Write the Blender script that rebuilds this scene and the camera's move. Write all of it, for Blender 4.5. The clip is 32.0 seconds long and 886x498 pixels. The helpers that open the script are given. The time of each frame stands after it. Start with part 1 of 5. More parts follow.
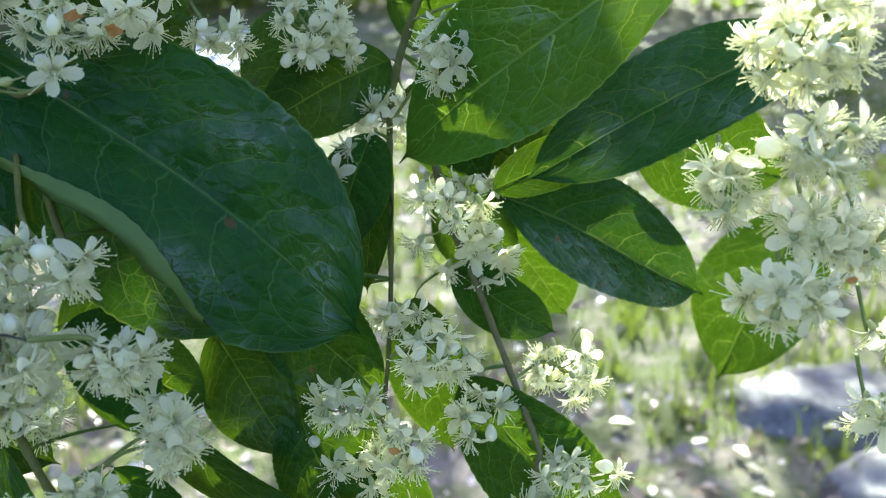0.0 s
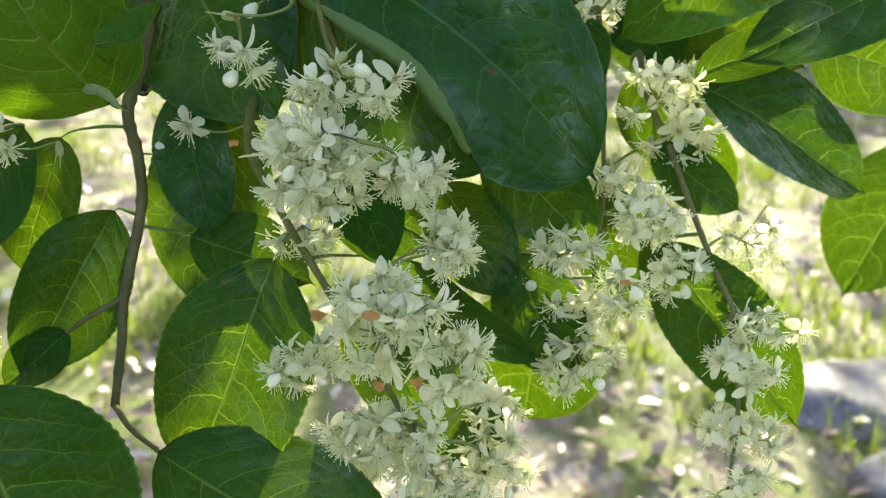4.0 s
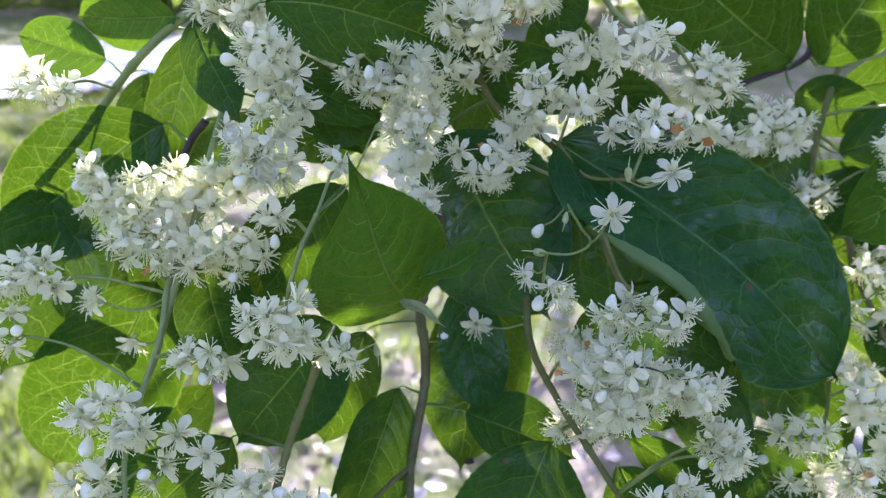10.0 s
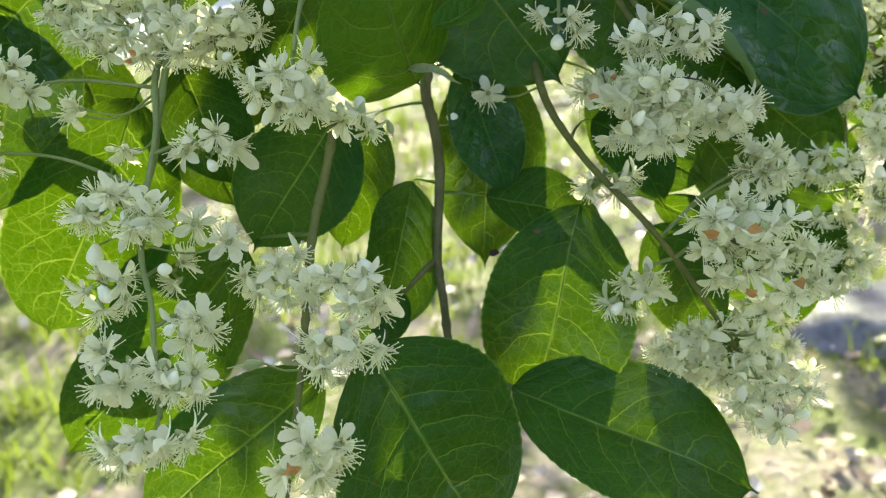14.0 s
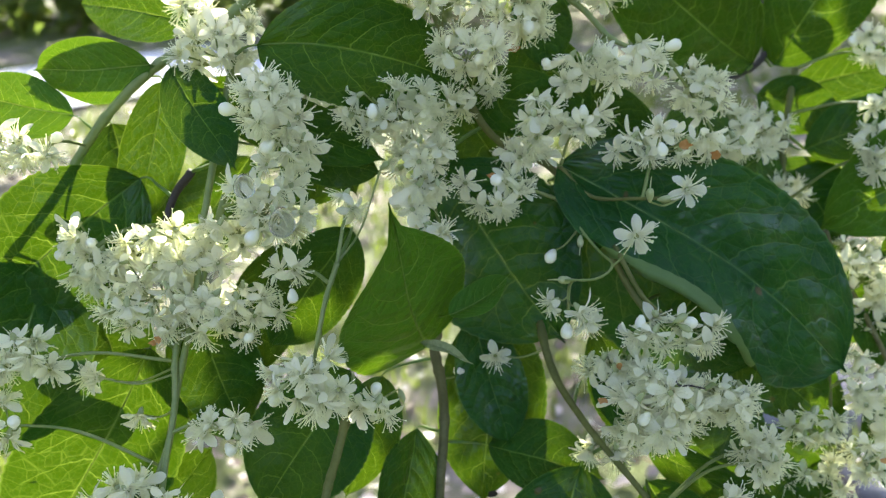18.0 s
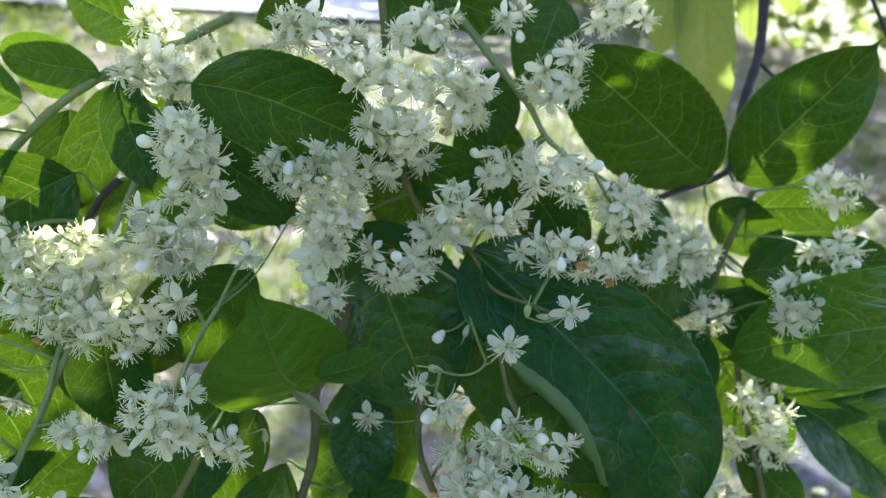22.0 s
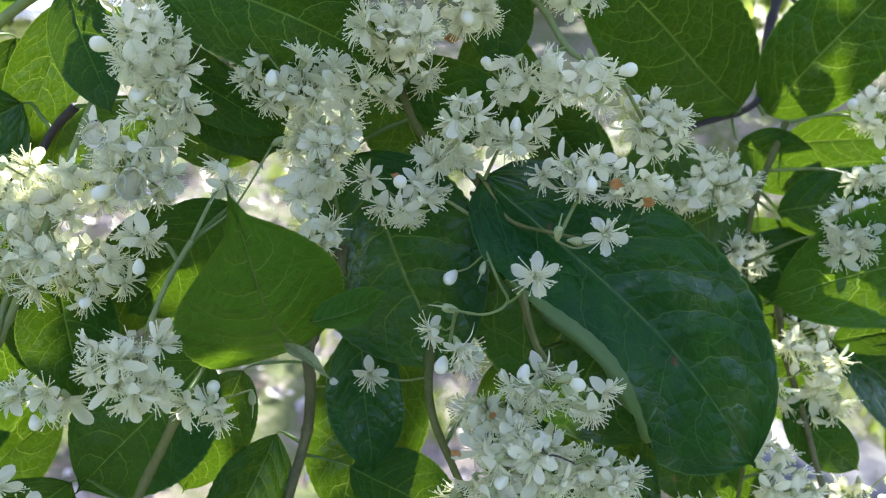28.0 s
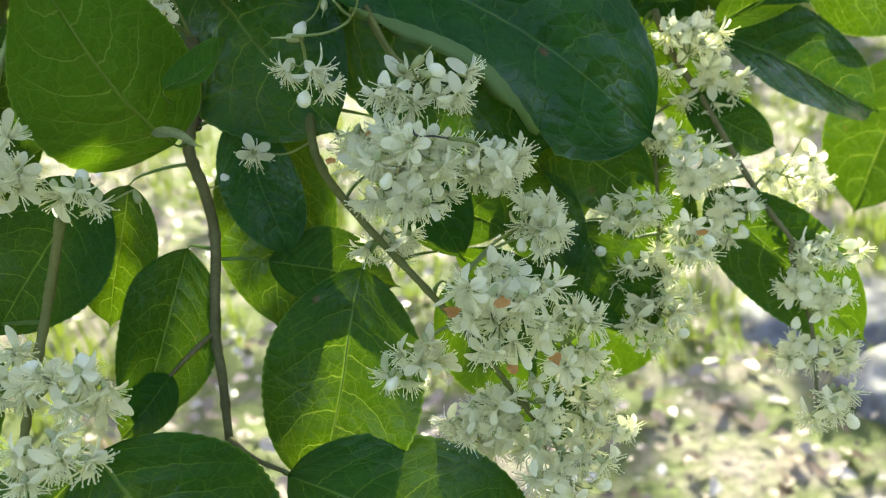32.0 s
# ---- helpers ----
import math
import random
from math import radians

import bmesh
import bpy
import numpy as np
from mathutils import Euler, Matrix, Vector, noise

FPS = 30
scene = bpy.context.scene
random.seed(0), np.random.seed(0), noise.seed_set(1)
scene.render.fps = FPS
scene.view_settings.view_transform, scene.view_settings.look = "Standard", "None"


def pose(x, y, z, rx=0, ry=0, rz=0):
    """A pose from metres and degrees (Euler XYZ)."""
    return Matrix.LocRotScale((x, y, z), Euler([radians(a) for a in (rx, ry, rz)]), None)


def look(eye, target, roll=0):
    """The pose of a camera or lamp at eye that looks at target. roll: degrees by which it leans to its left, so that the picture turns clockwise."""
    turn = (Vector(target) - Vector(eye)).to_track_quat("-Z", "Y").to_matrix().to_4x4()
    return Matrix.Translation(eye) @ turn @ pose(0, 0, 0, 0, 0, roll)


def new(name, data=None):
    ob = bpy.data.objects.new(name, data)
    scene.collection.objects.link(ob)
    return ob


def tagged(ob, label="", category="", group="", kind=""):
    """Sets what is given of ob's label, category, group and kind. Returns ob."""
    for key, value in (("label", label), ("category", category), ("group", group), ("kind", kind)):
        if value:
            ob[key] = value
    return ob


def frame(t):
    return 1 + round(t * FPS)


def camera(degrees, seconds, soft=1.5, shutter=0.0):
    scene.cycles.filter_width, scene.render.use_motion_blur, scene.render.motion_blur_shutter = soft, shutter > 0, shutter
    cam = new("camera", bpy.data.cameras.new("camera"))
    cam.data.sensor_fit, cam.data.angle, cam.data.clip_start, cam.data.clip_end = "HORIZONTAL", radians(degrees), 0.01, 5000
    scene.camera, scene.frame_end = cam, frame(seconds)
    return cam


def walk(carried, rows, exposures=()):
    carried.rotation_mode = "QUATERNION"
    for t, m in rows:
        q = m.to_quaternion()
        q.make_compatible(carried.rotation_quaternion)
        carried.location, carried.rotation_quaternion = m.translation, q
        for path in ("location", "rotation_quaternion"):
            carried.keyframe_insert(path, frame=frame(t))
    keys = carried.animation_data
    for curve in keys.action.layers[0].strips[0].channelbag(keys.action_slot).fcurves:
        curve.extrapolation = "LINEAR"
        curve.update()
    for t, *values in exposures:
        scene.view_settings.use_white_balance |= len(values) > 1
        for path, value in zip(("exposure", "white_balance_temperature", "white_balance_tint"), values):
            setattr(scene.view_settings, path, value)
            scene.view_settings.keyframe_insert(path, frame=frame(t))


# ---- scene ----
# The camera and its path. The plant is laid out in centimetres in the first camera's frame:
# x to the right, y ahead, z up; HOME turns that frame into the world.
METRES, EYE, TILT, LEAN, TURN = 0.55, 1.30, -22.0, 0.0, 0.0
HOME = pose(0, 0, EYE, TILT, LEAN, TURN)
cam = camera(56.5, 32.0, soft=1.2)
cam.data.dof.use_dof = True
cam.data.dof.focus_distance = 0.180
cam.data.dof.aperture_fstop = 21.0
ROWS = [
    (0.0, 0.0, 0.0, 0.0, 0.0, 0.0, -0.0),
    (0.5, -0.0182, 0.0048, -0.0206, 0.2, -0.67, -0.44),
    (1.0, -0.0291, -0.0057, -0.0326, 0.5, -1.01, -0.46),
    (1.5, -0.0465, -0.0125, -0.0478, 0.53, -1.12, -0.64),
    (2.0, -0.0583, -0.0263, -0.0583, 0.67, -1.25, -1.45),
    (2.5, -0.0688, -0.0396, -0.0646, 0.98, -1.36, -2.86),
    (4.5, -0.0908, -0.0396, -0.05, 1.66, -1.29, -3.42),
    (5.0, -0.101, -0.0378, -0.0394, 1.03, 0.17, -3.31),
    (5.5, -0.1197, -0.0417, -0.0266, 0.32, 1.51, -3.15),
    (6.0, -0.1227, -0.0473, -0.0088, 0.68, 1.88, -3.18),
    (6.5, -0.1382, -0.0486, -0.0036, 0.31, 3.19, -2.37),
    (7.0, -0.147, -0.0551, 0.0002, 1.04, 3.47, -2.39),
    (7.5, -0.1608, -0.0615, -0.0023, 1.44, 4.31, -2.26),
    (8.0, -0.1619, -0.0788, 0.0089, 2.23, 4.17, -2.44),
    (8.5, -0.1679, -0.082, 0.0124, 3.36, 3.55, -2.62),
    (9.0, -0.1828, -0.0772, 0.0079, 3.33, 3.5, -3.04),
    (9.5, -0.1922, -0.0889, 0.0147, 3.58, 2.35, -3.55),
    (10.0, -0.1922, -0.0989, 0.0171, 4.87, -0.01, -4.12),
    (10.5, -0.2086, -0.0852, -0.007, 4.23, 0.05, -3.85),
    (11.0, -0.2196, -0.0846, -0.0151, 2.92, -2.05, -3.54),
    (11.5, -0.2305, -0.0746, -0.0306, 2.86, -2.52, -2.37),
    (12.0, -0.2226, -0.08, -0.0367, 2.81, -3.7, -1.58),
    (12.5, -0.2519, -0.0672, -0.067, 0.35, -2.43, -0.67),
    (13.0, -0.2522, -0.0672, -0.0787, -0.27, -2.81, -0.24),
    (13.5, -0.2364, -0.0824, -0.0776, 1.17, -3.18, 2.37),
    (15.5, -0.2264, -0.0617, -0.0462, -1.35, -1.25, 5.38),
    (16.0, -0.2309, -0.0698, -0.0234, -0.87, -1.89, 5.01),
    (16.5, -0.2347, -0.0728, -0.0058, -1.17, -0.83, 4.03),
    (17.0, -0.2443, -0.0877, 0.0175, -1.07, -0.98, 3.26),
    (17.5, -0.2465, -0.0826, 0.0173, -1.54, -0.28, 2.21),
    (18.0, -0.2476, -0.0904, 0.0302, -2.17, 0.52, 1.36),
    (18.5, -0.227, -0.1099, 0.0654, -0.9, -2.34, -0.41),
    (19.0, -0.233, -0.0956, 0.0488, -1.71, -1.3, -1.52),
    (19.5, -0.2196, -0.0934, 0.0537, -1.34, -1.98, -3.63),
    (20.0, -0.2063, -0.1031, 0.0721, -0.33, -2.58, -5.71),
    (20.5, -0.1907, -0.1096, 0.0755, 0.49, -2.7, -8.01),
    (21.0, -0.199, -0.1116, 0.0678, 0.25, -1.83, -9.17),
    (21.5, -0.1888, -0.1073, 0.0718, -0.11, -1.69, -10.68),
    (22.0, -0.1863, -0.1021, 0.0849, 0.56, -1.89, -11.5),
    (22.5, -0.194, -0.0926, 0.0837, 0.5, -1.36, -12.42),
    (23.0, -0.1934, -0.0852, 0.0848, 0.5, -1.37, -13.3),
    (23.5, -0.1926, -0.0818, 0.092, 0.41, -1.16, -13.86),
    (24.0, -0.1875, -0.075, 0.091, -0.11, -1.03, -13.98),
    (24.5, -0.1831, -0.0675, 0.0866, -1.17, -0.5, -13.61),
    (26.5, -0.1906, -0.0593, 0.0915, -1.44, 1.06, -12.6),
    (27.0, -0.1883, -0.0652, 0.0901, -0.99, 0.03, -12.7),
    (27.5, -0.1917, -0.0605, 0.0728, -0.51, -0.63, -11.54),
    (28.0, -0.1922, -0.0491, 0.0462, -0.81, -0.95, -9.86),
    (28.5, -0.1876, -0.0558, 0.0398, -1.45, -2.04, -8.55),
    (29.0, -0.1824, -0.0482, 0.0255, -2.0, -2.33, -6.48),
    (29.5, -0.1717, -0.0469, 0.0093, -1.67, -2.65, -4.03),
    (30.0, -0.1645, -0.053, -0.0022, -1.91, -2.2, -1.32),
    (30.5, -0.1566, -0.0632, -0.0071, -2.07, -2.29, 1.05),
    (31.0, -0.154, -0.0646, -0.0183, -2.06, -2.65, 3.26),
    (31.5, -0.1498, -0.0534, -0.0387, -2.02, -2.41, 5.36),
    (32.0, -0.142, -0.0492, -0.0546, -2.0, -2.43, 6.29),
]
walk(cam, [(t, HOME @ pose(METRES * x, METRES * y, METRES * z, 90 + pitch, roll, yaw)) for t, x, y, z, yaw, pitch, roll in ROWS],
     exposures=[(0.0, 2.12, 6200, 25), (1.0, 2.25, 7150, 22), (2.0, 2.34, 7850, 20), (5.0, 2.60, 7550, 25), (6.0, 2.80, 6600, 31), (7.5, 2.51, 6250, 52), (9.0, 2.38, 6100, 54), (10.5, 2.39, 6100, 45), (12.0, 2.34, 5950, 50), (13.0, 2.35, 6900, 23),
                (16.0, 2.28, 7950, 19), (17.0, 2.31, 6950, 29), (18.2, 2.25, 6850, 28), (19.0, 2.25, 7250, 22), (20.5, 2.19, 6600, 29), (23.0, 2.14, 6300, 30), (26.5, 2.19, 6500, 23), (29.0, 2.38, 6200, 41), (30.5, 2.44, 6400, 39), (32.0, 2.36, 7400, 20)])

# ---- light: a clear sky and one sun that stands ahead of the shrub and shines back through its leaves ----
SUN_ELEV, SUN_AZ = 30.0, 8.0          # degrees; azimuth from +y towards +x
world = bpy.data.worlds.new("sky")
scene.world = world
world.use_nodes = True
wn, wl = world.node_tree.nodes, world.node_tree.links
sky = wn.new("ShaderNodeTexSky")
sky.sky_type, sky.sun_disc = "NISHITA", False
sky.sun_elevation, sky.sun_rotation = radians(SUN_ELEV), radians(SUN_AZ)
wn["Background"].inputs["Strength"].default_value = 0.14
wl.new(sky.outputs[0], wn["Background"].inputs[0])
sun_data = bpy.data.lights.new("sun", "SUN")
sun_data.energy, sun_data.angle, sun_data.color = 3.15, radians(0.53), (1.0, 1.15, 0.86)
SUN_DIR = Vector((math.sin(radians(SUN_AZ)) * math.cos(radians(SUN_ELEV)), math.cos(radians(SUN_AZ)) * math.cos(radians(SUN_ELEV)), math.sin(radians(SUN_ELEV))))
sun = new("sun", sun_data)
sun.matrix_world = look(SUN_DIR * 20, (0, 0, 0))

# ---- materials ----
def material(name):
    m = bpy.data.materials.new(name)
    m.use_nodes = True
    n = m.node_tree.nodes
    n.clear()
    return m, n, m.node_tree.links


def math_node(n, l, op, a, b=None, c=None, clamp=False):
    m = n.new("ShaderNodeMath")
    m.operation, m.use_clamp = op, clamp
    for i, v in enumerate((a, b, c)):
        if v is None:
            continue
        if isinstance(v, (int, float)):
            m.inputs[i].default_value = v
        else:
            l.new(v, m.inputs[i])
    return m.outputs[0]


def mix_colour(n, l, fac, a, b, kind="MIX"):
    m = n.new("ShaderNodeMix")
    m.data_type, m.blend_type = "RGBA", kind
    for sock, v in ((m.inputs[0], fac), (m.inputs[6], a), (m.inputs[7], b)):
        if isinstance(v, (int, float)):
            sock.default_value = v
        elif isinstance(v, tuple):
            sock.default_value = (*v, 1)
        else:
            l.new(v, sock)
    return m.outputs[2]


def ramp(n, l, fac, stops):
    r = n.new("ShaderNodeValToRGB")
    l.new(fac, r.inputs[0])
    el = r.color_ramp.elements
    while len(el) < len(stops):
        el.new(0.5)
    for e, (p, c) in zip(el, stops):
        e.position, e.color = p, (*c, 1) if isinstance(c, tuple) else (c, c, c, 1)
    return r.outputs[0]


def noise_node(n, l, coord, scale, detail=3, rough=0.6):
    t = n.new("ShaderNodeTexNoise")
    t.inputs["Scale"].default_value, t.inputs["Detail"].default_value, t.inputs["Roughness"].default_value = scale, detail, rough
    l.new(coord, t.inputs["Vector"])
    return t.outputs[0]


def leaf_material(name, deep, light, vein, glow, through_share, rough, spec=0.09, coat=0.45, veined=0.7):
    """A leaf: waxy dark upper face, pale vein net, light that shines through it."""
    m, n, l = material(name)
    tc = n.new("ShaderNodeTexCoord")
    sep = n.new("ShaderNodeSeparateXYZ")
    l.new(tc.outputs["UV"], sep.inputs[0])
    u, v = sep.outputs[0], sep.outputs[1]
    info = n.new("ShaderNodeObjectInfo")
    au = math_node(n, l, "ABSOLUTE", math_node(n, l, "SUBTRACT", u, 0.5))          # 0 midrib .. 0.5 margin
    # side veins leave the midrib and arch towards the tip
    arch = math_node(n, l, "SUBTRACT", v, math_node(n, l, "MULTIPLY", math_node(n, l, "POWER", au, 1.7), 0.92))
    wob = math_node(n, l, "MULTIPLY", math_node(n, l, "SUBTRACT", noise_node(n, l, tc.outputs["UV"], 5.0, 3), 0.5), 0.085)
    side = math_node(n, l, "MULTIPLY", math_node(n, l, "ADD", math_node(n, l, "ADD", arch, wob), math_node(n, l, "MULTIPLY", math_node(n, l, "SIGN", math_node(n, l, "SUBTRACT", u, 0.5)), 0.028)), 7.0)
    tri = math_node(n, l, "ABSOLUTE", math_node(n, l, "SUBTRACT", math_node(n, l, "FRACT", side), 0.5))
    thin = math_node(n, l, "MULTIPLY_ADD", au, -0.040, 0.038)
    sv = math_node(n, l, "SUBTRACT", 1.0, math_node(n, l, "DIVIDE", tri, thin), clamp=True)
    fade = math_node(n, l, "SUBTRACT", 1.0, math_node(n, l, "MULTIPLY", math_node(n, l, "SUBTRACT", au, 0.30), 6.0), clamp=True)
    sv = math_node(n, l, "MULTIPLY", sv, fade)
    mid = math_node(n, l, "SUBTRACT", 1.0, math_node(n, l, "DIVIDE", au, math_node(n, l, "MULTIPLY_ADD", v, -0.012, 0.020)), clamp=True)
    # loops between the side veins, and a fine net inside them
    nets, pillows = [], []
    for scale, thick, weight in (((9, 15, 1), 0.030, 0.36), ((22, 40, 1), 0.06, 0.18)):
        stretch = n.new("ShaderNodeMapping")
        stretch.inputs["Scale"].default_value = scale
        l.new(tc.outputs["UV"], stretch.inputs[0])
        vor = n.new("ShaderNodeTexVoronoi")
        vor.feature = "DISTANCE_TO_EDGE"
        vor.inputs["Scale"].default_value = 1.0
        l.new(stretch.outputs[0], vor.inputs["Vector"])
        pillows.append(math_node(n, l, "DIVIDE", vor.outputs[0], 0.30, clamp=True))
        nets.append(math_node(n, l, "MULTIPLY", math_node(n, l, "SUBTRACT", 1.0, math_node(n, l, "DIVIDE", vor.outputs[0], thick), clamp=True), weight))
    net = math_node(n, l, "MAXIMUM", *nets)
    rim = math_node(n, l, "MULTIPLY", math_node(n, l, "SUBTRACT", au, 0.484), 60.0, clamp=True)
    veins = math_node(n, l, "MAXIMUM", math_node(n, l, "MAXIMUM", math_node(n, l, "MULTIPLY", sv, 0.85), mid), math_node(n, l, "MAXIMUM", net, math_node(n, l, "MULTIPLY", rim, 0.7)))
    # blotches, tone from leaf to leaf
    big = noise_node(n, l, tc.outputs["Object"], 0.55, 4)
    fine = noise_node(n, l, tc.outputs["Object"], 9.0, 3)
    tone = mix_colour(n, l, ramp(n, l, big, [(0.35, 0.0), (0.7, 1.0)]), deep, light)
    tone = mix_colour(n, l, math_node(n, l, "MULTIPLY", info.outputs["Random"], 0.45), tone, light)
    tone = mix_colour(n, l, math_node(n, l, "MULTIPLY", fine, 0.25), tone, (0.02, 0.05, 0.015))
    rim_tone = math_node(n, l, "MULTIPLY", rim, 0.6)
    shown = math_node(n, l, "MAXIMUM", math_node(n, l, "MULTIPLY", math_node(n, l, "MAXIMUM", math_node(n, l, "MULTIPLY", sv, 0.8), math_node(n, l, "MAXIMUM", mid, math_node(n, l, "MULTIPLY", net, 0.6))), veined), rim_tone)
    col = mix_colour(n, l, shown, tone, vein)
    # small brown specks of wear
    spot = noise_node(n, l, tc.outputs["Object"], 1.7, 1)
    col = mix_colour(n, l, ramp(n, l, spot, [(0.76, 0.0), (0.80, 0.8)]), col, (0.10, 0.06, 0.02))
    gl = mix_colour(n, l, veins, mix_colour(n, l, big, glow, tuple(0.75 * c for c in glow)), (0.36, 0.50, 0.06))
    p = n.new("ShaderNodeBsdfPrincipled")
    l.new(col, p.inputs["Base Color"])
    rg = math_node(n, l, "MULTIPLY_ADD", big, 0.32, rough - 0.17)
    l.new(rg, p.inputs["Roughness"])
    p.inputs["Specular IOR Level"].default_value = spec
    bump = n.new("ShaderNodeBump")
    bump.inputs["Strength"].default_value, bump.inputs["Distance"].default_value = 0.40, 0.0010
    h = math_node(n, l, "MULTIPLY_ADD", math_node(n, l, "MAXIMUM", math_node(n, l, "MAXIMUM", sv, mid), net), -0.5, math_node(n, l, "MULTIPLY_ADD", big, 0.9, math_node(n, l, "MULTIPLY_ADD", noise_node(n, l, tc.outputs["Object"], 2.2, 2), 0.35, math_node(n, l, "MULTIPLY", fine, 0.05))))
    # the blade swells between its veins
    swell = math_node(n, l, "MULTIPLY_ADD", math_node(n, l, "MULTIPLY", math_node(n, l, "MULTIPLY", tri, 2.0), fade), 1.5, math_node(n, l, "MULTIPLY_ADD", pillows[0], 0.75, math_node(n, l, "MULTIPLY", pillows[1], 0.10)))
    l.new(math_node(n, l, "ADD", h, swell), bump.inputs["Height"])
    l.new(bump.outputs[0], p.inputs["Normal"])
    # wax lies in patches, smooth and shining
    wax = noise_node(n, l, tc.outputs["Object"], 0.42, 3, 0.55)
    l.new(math_node(n, l, "MULTIPLY", ramp(n, l, wax, [(0.52, 0.0), (0.66, 1.0)]), coat), p.inputs["Coat Weight"])
    p.inputs["Coat Roughness"].default_value, p.inputs["Coat IOR"].default_value = 0.16, 1.55
    l.new(bump.outputs[0], p.inputs["Coat Normal"])
    tr = n.new("ShaderNodeBsdfTranslucent")
    l.new(gl, tr.inputs[0])
    mx = n.new("ShaderNodeMixShader")
    mx.inputs[0].default_value = through_share
    l.new(p.outputs[0], mx.inputs[1])
    l.new(tr.outputs[0], mx.inputs[2])
    out = n.new("ShaderNodeOutputMaterial")
    l.new(mx.outputs[0], out.inputs[0])
    return m


def soft_material(name, col_a, col_b, scale, rough, glow=None, share=0.0, bump_mm=0.0, vary=0.2, spec=0.4):
    """Mottled matter: two tones, grain in relief, some light through it if share is set."""
    m, n, l = material(name)
    tc = n.new("ShaderNodeTexCoord")
    info = n.new("ShaderNodeObjectInfo")
    a = noise_node(n, l, tc.outputs["Object"], scale, 4)
    b = noise_node(n, l, tc.outputs["Object"], scale * 7, 3)
    f = math_node(n, l, "ADD", math_node(n, l, "MULTIPLY_ADD", b, 0.4, math_node(n, l, "MULTIPLY", a, 0.8)), math_node(n, l, "MULTIPLY_ADD", info.outputs["Random"], vary, -0.1 - vary / 2))
    col = mix_colour(n, l, ramp(n, l, f, [(0.3, 0.0), (0.75, 1.0)]), col_a, col_b)
    p = n.new("ShaderNodeBsdfPrincipled")
    l.new(col, p.inputs["Base Color"])
    p.inputs["Roughness"].default_value, p.inputs["Specular IOR Level"].default_value = rough, spec
    if bump_mm:
        bump = n.new("ShaderNodeBump")
        bump.inputs["Strength"].default_value, bump.inputs["Distance"].default_value = 0.8, bump_mm / 1000
        l.new(f, bump.inputs["Height"])
        l.new(bump.outputs[0], p.inputs["Normal"])
    last = p.outputs[0]
    if share:
        tr = n.new("ShaderNodeBsdfTranslucent")
        tr.inputs[0].default_value = (*glow, 1)
        mx = n.new("ShaderNodeMixShader")
        mx.inputs[0].default_value = share
        l.new(last, mx.inputs[1])
        l.new(tr.outputs[0], mx.inputs[2])
        last = mx.outputs[0]
    out = n.new("ShaderNodeOutputMaterial")
    l.new(last, out.inputs[0])
    return m


def island_material(name, stops, rough, glow=None, share=0.0, spec=0.4):
    """Loose small pieces in one mesh: the colour goes from piece to piece."""
    m, n, l = material(name)
    geo = n.new("ShaderNodeNewGeometry")
    tc = n.new("ShaderNodeTexCoord")
    col = ramp(n, l, geo.outputs["Random Per Island"], stops)
    col = mix_colour(n, l, math_node(n, l, "MULTIPLY", noise_node(n, l, tc.outputs["Object"], 60.0, 2), 0.5), col, (0.05, 0.045, 0.03))
    p = n.new("ShaderNodeBsdfPrincipled")
    l.new(col, p.inputs["Base Color"])
    p.inputs["Roughness"].default_value, p.inputs["Specular IOR Level"].default_value = rough, spec
    last = p.outputs[0]
    if share:
        tr = n.new("ShaderNodeBsdfTranslucent")
        tr.inputs[0].default_value = (*glow, 1)
        mx = n.new("ShaderNodeMixShader")
        mx.inputs[0].default_value = share
        l.new(last, mx.inputs[1])
        l.new(tr.outputs[0], mx.inputs[2])
        last = mx.outputs[0]
    out = n.new("ShaderNodeOutputMaterial")
    l.new(last, out.inputs[0])
    return m


LEAF = leaf_material("leaf_green", (0.0036, 0.052, 0.007), (0.012, 0.096, 0.006), (0.08, 0.20, 0.03), (0.080, 0.165, 0.001), 0.27, 0.34)
# pale underside, brightened further; on some blades it stands in for sunlight
UNDER_AND_LIT_LEAF = leaf_material("leaf_underside_and_lit", (0.022, 0.118, 0.010), (0.044, 0.165, 0.014), (0.16, 0.28, 0.06), (0.125, 0.25, 0.003), 0.30, 0.40, 0.10, 0.10, 1.0)
WET_LEAF = leaf_material("wet_leaf", (0.0032, 0.054, 0.009), (0.012, 0.094, 0.007), (0.06, 0.16, 0.05), (0.050, 0.130, 0.006), 0.20, 0.24, 0.14, 0.95, 0.5)
# lighter copy of the wet leaf: its green stands in for sky light
LIT_WET_LEAF = leaf_material("wet_leaf_lit_copy", (0.016, 0.105, 0.008), (0.032, 0.150, 0.008), (0.12, 0.26, 0.05), (0.12, 0.22, 0.002), 0.27, 0.22, 0.2, 1.0, 0.8)
PALE_UNDER = soft_material("pale_leaf_underside", (0.085, 0.165, 0.038), (0.13, 0.22, 0.06), 1.5, 0.6, (0.20, 0.34, 0.03), 0.25, 0.05)
CRUMPLED = soft_material("crumpled_margin", (0.12, 0.18, 0.05), (0.36, 0.38, 0.18), 9.0, 0.6, (0.3, 0.4, 0.1), 0.2, 0.25, 0.2, 0.3)
PALE_LEAF = leaf_material("pale_hanging_leaf", (0.10, 0.18, 0.04), (0.16, 0.26, 0.06), (0.30, 0.38, 0.16), (0.42, 0.52, 0.10), 0.5, 0.5)
PETAL = soft_material("white_petal", (0.93, 0.92, 0.74), (0.95, 0.95, 0.82), 3.0, 0.55, (0.99, 0.985, 0.74), 0.68, 0.03, 0.1, 0.1)
